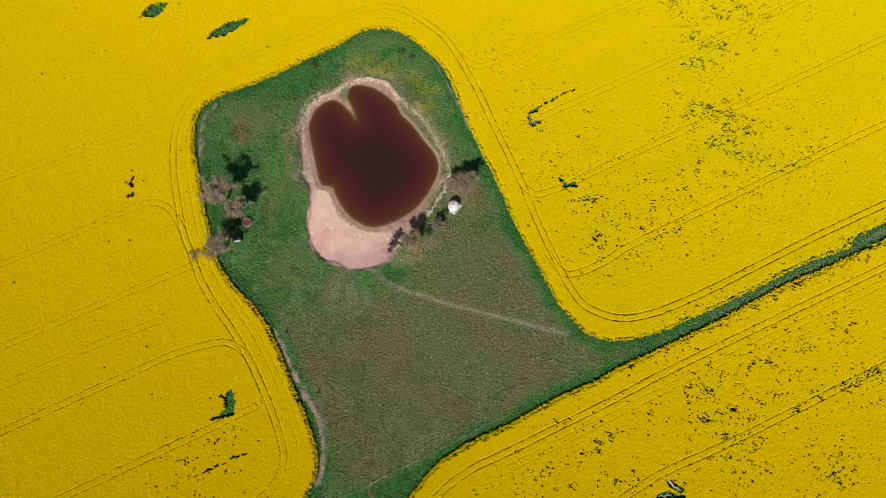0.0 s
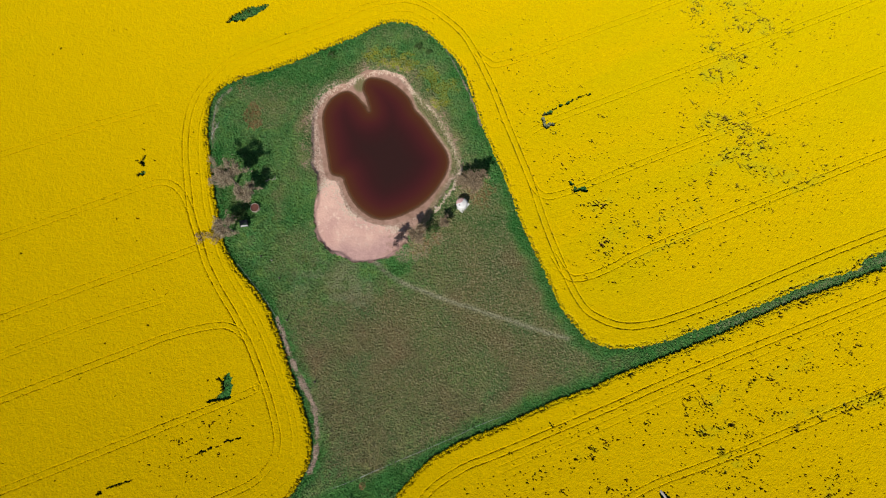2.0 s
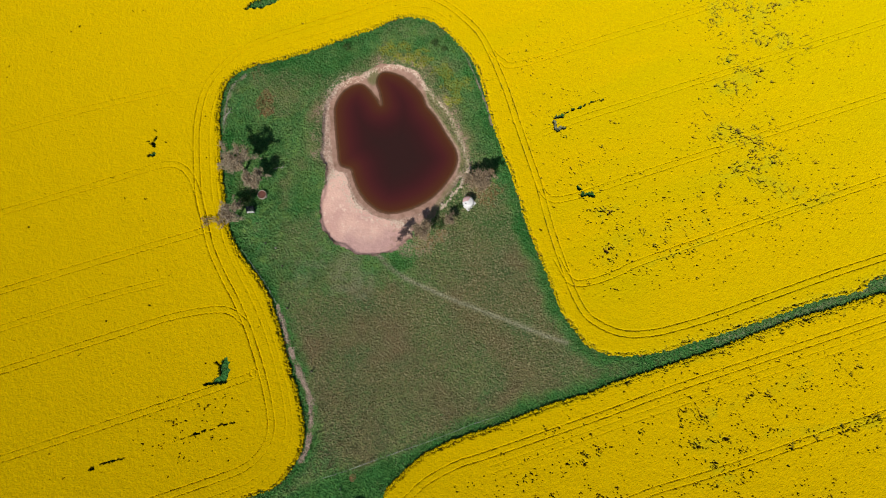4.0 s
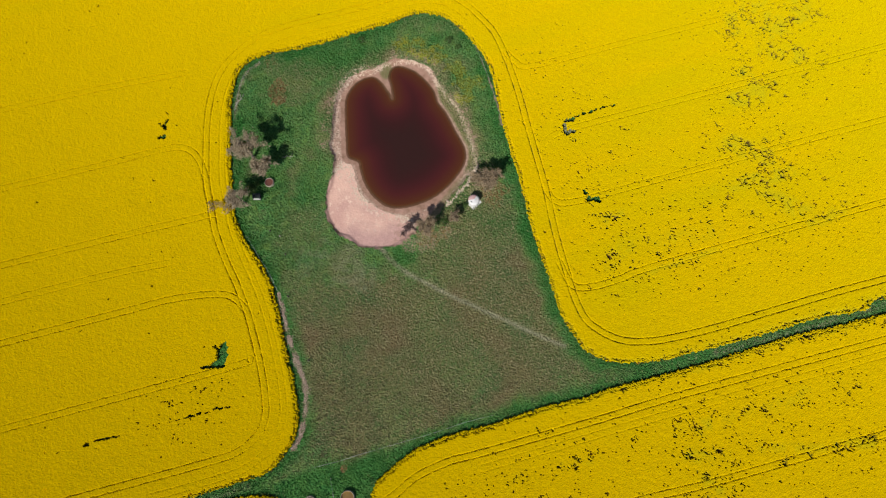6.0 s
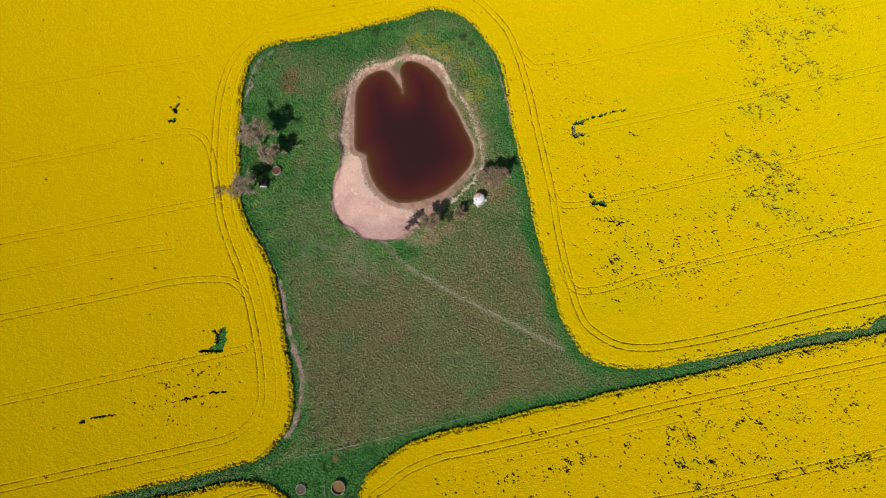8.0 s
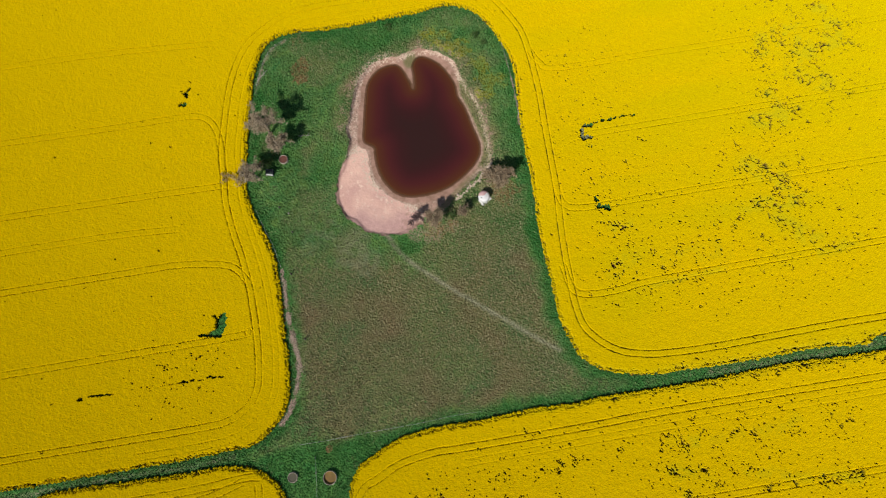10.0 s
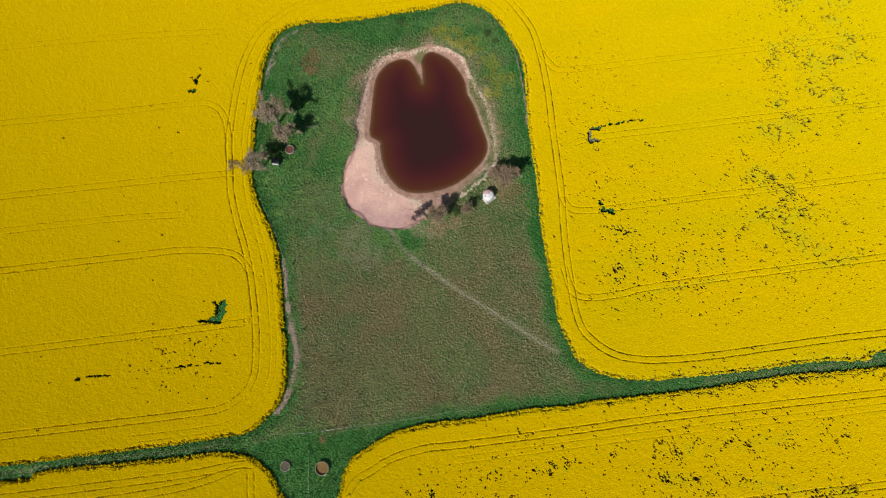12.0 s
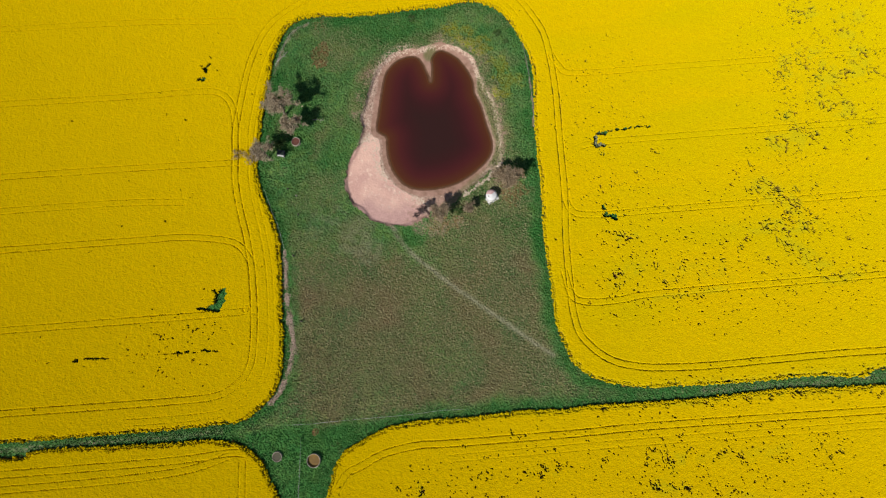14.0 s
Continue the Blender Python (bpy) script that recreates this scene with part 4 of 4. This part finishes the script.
GREEN_LEAF = leaf_material("green_shrub_leaf", (0.055, 0.125, 0.03), (0.13, 0.20, 0.06))


def tree(name, x, y, height, crown, leaf, label, category, seed, leaves=2200, group="", base=0.0, size=0.26):
    """Trunk, limbs and a ragged crown of many small leaf sprays round the limbs' tips."""
    r = np.random.default_rng(seed)
    top = thing(name, x, y, base, label, category, group=group)
    fork = height * 0.42
    bm = bmesh.new()
    lean = r.normal(size=2) * 0.06 * height
    tube(bm, [(0, 0, -0.3), (lean[0] * 0.4, lean[1] * 0.4, fork * 0.5), (lean[0], lean[1], fork)], [height * 0.035, height * 0.028, height * 0.022], 8)
    trunk = part("trunk", bm, BARK, top)
    tips = []
    for i in range(11):
        a = i * 0.7 * math.pi + r.random()
        out = crown * (0.3 + 0.65 * r.random())
        end = np.array([lean[0] + out * math.cos(a), lean[1] + out * math.sin(a), height * (0.70 + 0.28 * r.random() * (1.2 - out / crown))])
        start = np.array([lean[0], lean[1], fork * (0.8 + 0.2 * r.random())])
        mid = (start + end) / 2 + np.array([*r.normal(size=2) * 0.12 * crown, 0.06 * height])
        bm = bmesh.new()
        tube(bm, [start, mid, end], [height * 0.014, height * 0.009, height * 0.004], 5)
        for _ in range(4):
            b = mid + (end - mid) * r.random()
            e = b + np.array([*r.normal(size=2) * 0.27 * crown, 0.10 * height * (r.random() - 0.3)])
            tube(bm, [b, (b + e) / 2 + r.normal(size=3) * 0.05 * crown, e], [height * 0.006, height * 0.004, height * 0.002], 4)
            tips += [e, b + (e - b) * 0.75, (b + e) / 2, end + (e - end) * 0.3 * r.random()]
        part("limb", bm, BARK, trunk)
    tips = np.array(tips)
    dense = np.cumsum(0.08 + r.random(len(tips)) ** 2.5)  # some sprays are full, some almost bare
    c = tips[np.searchsorted(dense / dense[-1], r.random(leaves))] + r.normal(size=(leaves, 3)) * np.array([0.10, 0.10, 0.07]) * crown * (0.4 + 1.1 * r.random((leaves, 1)))
    c[:, 2] = np.maximum(c[:, 2], 0.15 * height)
    u = r.normal(size=(leaves, 3)) * np.array([1, 1, 0.6])
    u /= np.linalg.norm(u, axis=1)[:, None]
    w = np.cross(u, r.normal(size=(leaves, 3)))
    w /= np.linalg.norm(w, axis=1)[:, None]
    s = size * (0.5 + r.random(leaves))[:, None]
    v = np.stack([c - u * s, c + w * s * 0.3, c + u * s, c - w * s * 0.3], 1)
    v[:, 1:4:2, 2] += 0.05
    ob = mesh_of("crown", v.reshape(-1, 3), np.arange(leaves * 4).reshape(-1, 4), leaf)
    ob.parent = top
    return top


G = "gum trees of the paddock"
tree("gum_tree", -70.6, 57.4, 14.0, 4.6, GREY_LEAF, "tall sparse grey gum tree beside the crop edge", "tree", 1, 6800, G)
tree("gum_tree", -75.0, 57.4, 5.6, 2.7, GREY_LEAF, "low thin grey gum tree leaning over the crop edge", "tree", 2, 1500, G)
tree("gum_tree", -66.2, 54.4, 9.4, 3.7, GREY_LEAF, "broad sparse grey gum tree on green grass", "tree", 3, 5600, G)
tree("gum_tree", -69.4, 42.0, 9.4, 3.6, GREY_LEAF, "sparse grey gum tree beside the small shed", "tree", 4, 5000, G)
tree("gum_tree", -66.8, 47.4, 3.4, 1.9, GREEN_LEAF, "small green gum sapling beside the stock tank", "tree", 15, 700, G)
tree("dry_shrub", -74.4, 39.4, 4.0, 2.2, TAN_LEAF, "half-dead tan shrub in the crop edge", "shrub", 5, 420, "shrubs by the crop edge")
tree("dry_shrub", -79.2, 38.4, 2.6, 2.0, TAN_LEAF, "half-dead tan shrub inside the crop", "shrub", 6, 240, "shrubs by the crop edge", size=0.25)
tree("gum_tree", 7.4, 61.6, 9.0, 4.0, TAN_LEAF, "broad tan gum tree over dry ground", "tree", 7, 7600, G)
tree("gum_tree", 3.8, 62.4, 6.4, 2.8, TAN_LEAF, "small tan gum tree at the dam bank", "tree", 8, 2400, G)
tree("gum_tree", -10.0, 42.9, 8.2, 2.9, TAN_LEAF, "dense tan gum tree shading the dam beach", "tree", 9, 7600, G, size=0.25)
tree("gum_tree", -2.2, 47.6, 5.6, 1.9, TAN_LEAF, "low tan gum tree beside the water tank", "tree", 11, 3600, G, size=0.22)
tree("bare_shrub", -15.4, 42.6, 3.9, 2.0, PURPLE_LEAF, "leafless purple-grey shrub on pink sand", "shrub", 12, 1100, size=0.22)
tree("bare_shrub", -17.0, 40.6, 2.2, 1.5, PURPLE_LEAF, "small leafless purple-grey shrub on pink sand", "shrub", 16, 380, size=0.2)
tree("green_shrub", -5.6, 46.9, 1.7, 1.5, GREEN_LEAF, "small bright green shrub on the bank", "shrub", 13, 600, size=0.2)
tree("green_shrub", 0.6, 53.4, 1.5, 1.1, GREEN_LEAF, "low green shrub beside the water tank", "shrub", 14, 350, size=0.2)

for k, (x, y, h, r) in enumerate(((-14.6, 110.2, 1.6, 1.7), (-11.0, 108.2, 1.1, 1.0), (-44, 105.4, 1.2, 1.5))):
    tree("green_shrub", x, y, h, r, GREEN_LEAF, "low dark green shrub in the grass behind the dam", "shrub", 40 + k, 420, "shrubs behind the dam", size=0.2)

# ---- water tank on its slab ----
tank = thing("water_tank", 3.0, 55.1, 0.0, "white steel rainwater tank with a rust-stained roof on a square slab", "water tank", 55)
bm = bmesh.new()
box(bm, -1.95, 1.85, -1.95, 1.85, -0.1, 0.16, 0.03)
part("slab", bm, WHITE_STEEL, tank, "pale square concrete slab", True)
bm = bmesh.new()
lathe(bm, [(1.72, 0.16)] + [(1.72 + (0.02 if k % 2 else 0.0), 0.16 + 2.15 * k / 16) for k in range(1, 17)])
part("wall", bm, WHITE_STEEL, tank)
bm = bmesh.new()
PROFILE = [(1.80, 2.25), (1.80, 2.34), (1.2, 2.52), (0.6, 2.68), (0.1, 2.80)]


def roof_sheet(bm, a0, a1, n):
    rows = [[bm.verts.new((r * math.cos(a), r * math.sin(a), z)) for a in np.linspace(a0, a1, n)] for r, z in PROFILE]
    for lo, hi in zip(rows, rows[1:]):
        for i in range(n - 1):
            bm.faces.new((lo[i], lo[i + 1], hi[i + 1], hi[i]))


roof_sheet(bm, 2.4, 6.5, 30)
part("roof", bm, WHITE_STEEL, tank)
bm = bmesh.new()
roof_sheet(bm, 6.5, 2.4 + 2 * math.pi, 16)
part("rusted_sheet", bm, PINK_STEEL, tank, "roof sheet stained pink with rust")
bm = bmesh.new()
cap = lathe(bm, [(0.14, 2.78), (0.14, 2.84), (0.1, 2.87)], 14)
bm.faces.new(cap[-1])
part("cap", bm, WHITE_STEEL, tank)
bm = bmesh.new()
rings = lathe(bm, [(0.17, 2.45), (0.17, 2.66), (0.14, 2.7)], 16)
bm.faces.new(rings[-1])
bmesh.ops.translate(bm, verts=bm.verts, vec=(-1.1, 0.1, 0))
part("hatch", bm, DARK_SHEET, tank, "dark round inlet hatch")
bm = bmesh.new()
tube(bm, [(-1.2, 1.3, 0.3), (-1.7, 2.3, 0.25), (-2.2, 3.6, 0.1)], [0.09] * 3, 8)
part("pipe", bm, PALE_WOOD, tank, "pale outlet pipe")


def stock_tank(name, x, y, r, h, fill, water, label, turn=0.0):
    top = thing(name, x, y, 0.0, label, "stock trough", turn, "round stock tanks")
    bm = bmesh.new()
    rings = lathe(bm, [(r, -0.1), (r, h - 0.03), (r - 0.03, h), (r - 0.11, h), (r - 0.14, h - 0.03), (r - 0.14, 0.0)], 36)
    part("wall", bm, CONCRETE, top)
    bm = bmesh.new()
    rings = lathe(bm, [(r - 0.15, fill - 0.05), (r - 0.15, fill)], 36)
    bm.faces.new(rings[-1])
    part("water", bm, water, top, "still water", True)
    bm = bmesh.new()
    rings = lathe(bm, [(r + 0.14, -0.1), (r + 0.14, 0.04), (r - 0.02, 0.05)], 36)
    part("footing", bm, CONCRETE, top)
    return top


stock_tank("stock_tank", -63.4, 50.0, 1.45, 0.9, 0.66, RUST_WATER, "round concrete stock tank full of rust-red water")
stock_tank("stock_tank", -18.6, -39.8, 2.0, 1.1, 0.45, OCHRE_WATER, "large round concrete trough with ochre water")
stock_tank("stock_tank", -29.2, -42.7, 1.45, 0.7, 0.5, GREY_WATER, "small round concrete trough with murky water")

# ---- small shed ----
# the near-black roof and walls stand in for the shade behind the pale front
shed = thing("shed", -66.1, 44.4, 0.0, "small tin shelter with a pale front on the grass, blackened to stand for shade", "shed", 10)
for name, (x0, x1, y0, y1, z0, z1), mat in (("side_wall", (-1.1, -1.04, -0.9, 0.9, 0, 1.5), DARK_SHEET), ("side_wall", (1.04, 1.1, -0.9, 0.9, 0, 1.5), DARK_SHEET), ("back_wall", (-1.04, 1.04, 0.84, 0.9, 0, 1.5), DARK_SHEET)):
    bm = bmesh.new()
    box(bm, x0, x1, y0, y1, z0, z1, 0.01)
    part(name, bm, mat, shed, flat=True)
bm = bmesh.new()
for k in range(14):
    box(bm, -1.26 + 0.18 * k, -1.12 + 0.18 * k, -0.55, 1.1, 1.5 + 0.02 * (k % 2), 1.55 + 0.02 * (k % 2), 0.01)
part("roof", bm, DARK_SHEET, shed, flat=True)
bm = bmesh.new()
box(bm, -0.9, 1.3, -1.0, -0.57, 1.2, 1.26, 0.01)
part("awning", bm, WHITE_STEEL, shed, "pale tin awning", True)
for sx in (-1.0, 1.15):
    bm = bmesh.new()
    box(bm, sx - 0.05, sx + 0.05, -0.95, -0.85, 0, 1.2, 0.01)
    part("post", bm, PALE_WOOD, shed, flat=True)


# ---- fences ----
def fence(line, gap, label, rail=True):
    a = line[0]
    top = thing("fence", a[0], a[1], 0.0, label, "fence", group="paddock fences")
    far_along = np.concatenate([[0], np.cumsum(np.hypot(*np.diff(line, axis=0).T))])
    stops = np.arange(0, far_along[-1], gap)
    P = np.c_[np.interp(stops, far_along, line[:, 0]), np.interp(stops, far_along, line[:, 1])] - a
    for px, py in P:
        bm = bmesh.new()
        tube(bm, [(px, py, -0.3), (px + 0.03, py, 0.6), (px + 0.05 * rng.normal(), py, 1.15)], [0.09, 0.085, 0.08], 7)
        part("post", bm, PALE_WOOD, top)
    for z in (0.35, 0.7, 1.05):
        bm = bmesh.new()
        tube(bm, [(px, py, z - 0.02 * (k % 2)) for k, (px, py) in enumerate(P)], [0.05 if z > 1 and rail else 0.015] * len(P), 4)
        part("wire", bm, WIRE, top)
    return top


fence(smooth(pts("-29.9,-33.3 -26,-31.6 -22.9,-30.2")), 3.5, "leaning grey posts and wire near the trough", False)
fence(smooth(pts("-22.7,-30.1 -18,-27.7 -12.4,-25")), 3.5, "pale wooden posts and a top rail across the paddock foot")
fence(smooth(pts("-12.2,-24.9 2.3,-18 11.6,-13.1 20.8,-9.1")), 3.5, "pale wooden posts and thin wire across the paddock foot", False)
fence(smooth(pts("-24.6,-35.4 -21.5,-43.5 -18,-53 -12,-68")), 4.5, "old grey posts and sagging wire along the lane", False)
fence(SIDELINE, 4.0, "weathered pale posts and wire beside the crop", False)
fence(RIGHTLINE, 4.5, "weathered pale posts and wire below the crop", False)
fence(EDGELINE, 4.0, "leaning pale posts and wire beside the crop", False)


# ---- logs, stumps, rocks ----
def log(x, y, turn, length, r, mat, label, seed, branches=2):
    q = np.random.default_rng(seed)
    top = thing("fallen_log", x, y, 0.1, label, "log", turn, "fallen logs")
    bm = bmesh.new()
    line = [(-length / 2 + length * k / 5, 0.12 * length * q.normal() * 0.4, r * (0.9 + 0.3 * q.random())) for k in range(6)]
    tube(bm, line, [r * (1 - 0.12 * k) for k in range(6)], 8)
    part("trunk", bm, mat, top)
    for k in range(branches):
        bm = bmesh.new()
        a, s = line[2 + k % 3], (1 if k % 2 else -1)
        tube(bm, [a, (a[0] + 0.2 * length, a[1] + s * 0.15 * length, a[2] + 0.2), (a[0] + 0.3 * length, a[1] + s * 0.3 * length, a[2] + 0.1)], [r * 0.5, r * 0.35, r * 0.15], 6)
        part("branch", bm, mat, top)
    return top


log(-79.9, 76.6, 70, 5.0, 0.16, PALE_WOOD, "bleached fallen branch in long grass", 1)
log(-59.4, 59.8, 15, 4.2, 0.14, PALE_WOOD, "bleached forked branch lying on green grass", 2)
log(67.2, -29.6, -37, 4.8, 0.5, PALE_WOOD, "pale dead trunk lying in the crop", 3, 3)
log(64.6, -32.5, 12, 4.4, 0.22, PALE_WOOD, "grey dead limbs lying in the crop", 4, 4)
log(1.2, 58.6, -60, 2.6, 0.14, PALE_WOOD, "pale timber beside the water tank", 5, 1)
log(-0.6, 57.0, -30, 2.2, 0.12, PALE_WOOD, "pale timber on the dam bank", 6, 1)
log(-80.5, 37.5, 20, 4.5, 0.12, PALE_WOOD, "thin bleached branch at the crop edge", 7, 2)


def stump(x, y, h, r, mat, label):
    top = thing("old_post", x, y, 0.0, label, "post", 20 * x, "old posts in the grass")
    bm = bmesh.new()
    tube(bm, [(0, 0, -0.2), (0.05, 0, h * 0.5), (0.12, 0.05, h)], [r, r * 0.9, r * 0.75], 8)
    part("shaft", bm, mat, top)
    bm = bmesh.new()
    tube(bm, [(0.05, 0, h * 0.8), (0.4, 0.1, h * 0.85)], [r * 0.4, r * 0.3], 6)
    part("stub", bm, mat, top)


stump(-59.4, 34.4, 1.3, 0.24, DARK_WOOD, "dark weathered post standing in green grass")
stump(-56.0, 33.2, 1.2, 0.24, PALE_WOOD, "pale split post standing in green grass")
stump(-52.9, 27.6, 1.2, 0.24, DARK_WOOD, "dark short post standing in green grass")
stump(-48.9, 14.6, 1.5, 0.3, DARK_WOOD, "dark post beside the stony strip")
stump(-38.4, -3.4, 1.4, 0.34, DARK_WOOD, "dark stump beside the stony strip")


def boulder(x, y, r, seed):
    q = np.random.default_rng(seed)
    bm = bmesh.new()
    bmesh.ops.create_icosphere(bm, subdivisions=2, radius=r)
    k = q.normal(size=3) * 3
    for v in bm.verts:
        v.co *= 0.75 + 0.5 * noise.noise(v.co / r * 0.9 + Vector(k))
        v.co.z *= 0.55
    ob = part("boulder", bm, PALE_ROCK, flat=True)
    ob.matrix_world = pose(x, y, land.at(Z_land, x, y) + 0.1 * r, 0, 0, q.random() * 360)
    tagged(ob, "pale angular boulder on the dam bank", "rock", "boulders on the dam bank")


for k in range(26):
    p = ROCKLINE[int((k + 0.5 + 0.45 * math.sin(5 * k)) / 26 * len(ROCKLINE))]
    boulder(p[0] + 0.55 * math.sin(7 * k), p[1] + 0.5 * math.cos(11 * k), 0.24 + 0.5 * ((k * 37 % 7) / 7) ** 1.5, 100 + k)

# broken stones and dry stalks in a strip beside the crop
k = rng.integers(0, len(RUBBLE), 2600)
k = np.where(np.sin(k * 0.23) + np.sin(k * 0.071) > -0.9, k, (k + 9) % len(RUBBLE))
x, y = RUBBLE[k, 0] + (0.25 + 0.3 * np.sin(k * 0.09) ** 2) * rng.normal(size=2600), RUBBLE[k, 1] + 0.4 * rng.normal(size=2600)
STONES = leaf_material("pink_rubble", (0.22, 0.16, 0.12), (0.62, 0.46, 0.38), 0.0)
ob, v = blobs("rubble_strip", x, y, np.zeros(2600) - 0.02, 0.09 + 0.16 * rng.random(2600), 0.08 + 0.2 * rng.random(2600), STONES, "strip of pinkish broken stones and dry stalks", sides=5, sharp=0.6)
ob["category"] = "rubble"
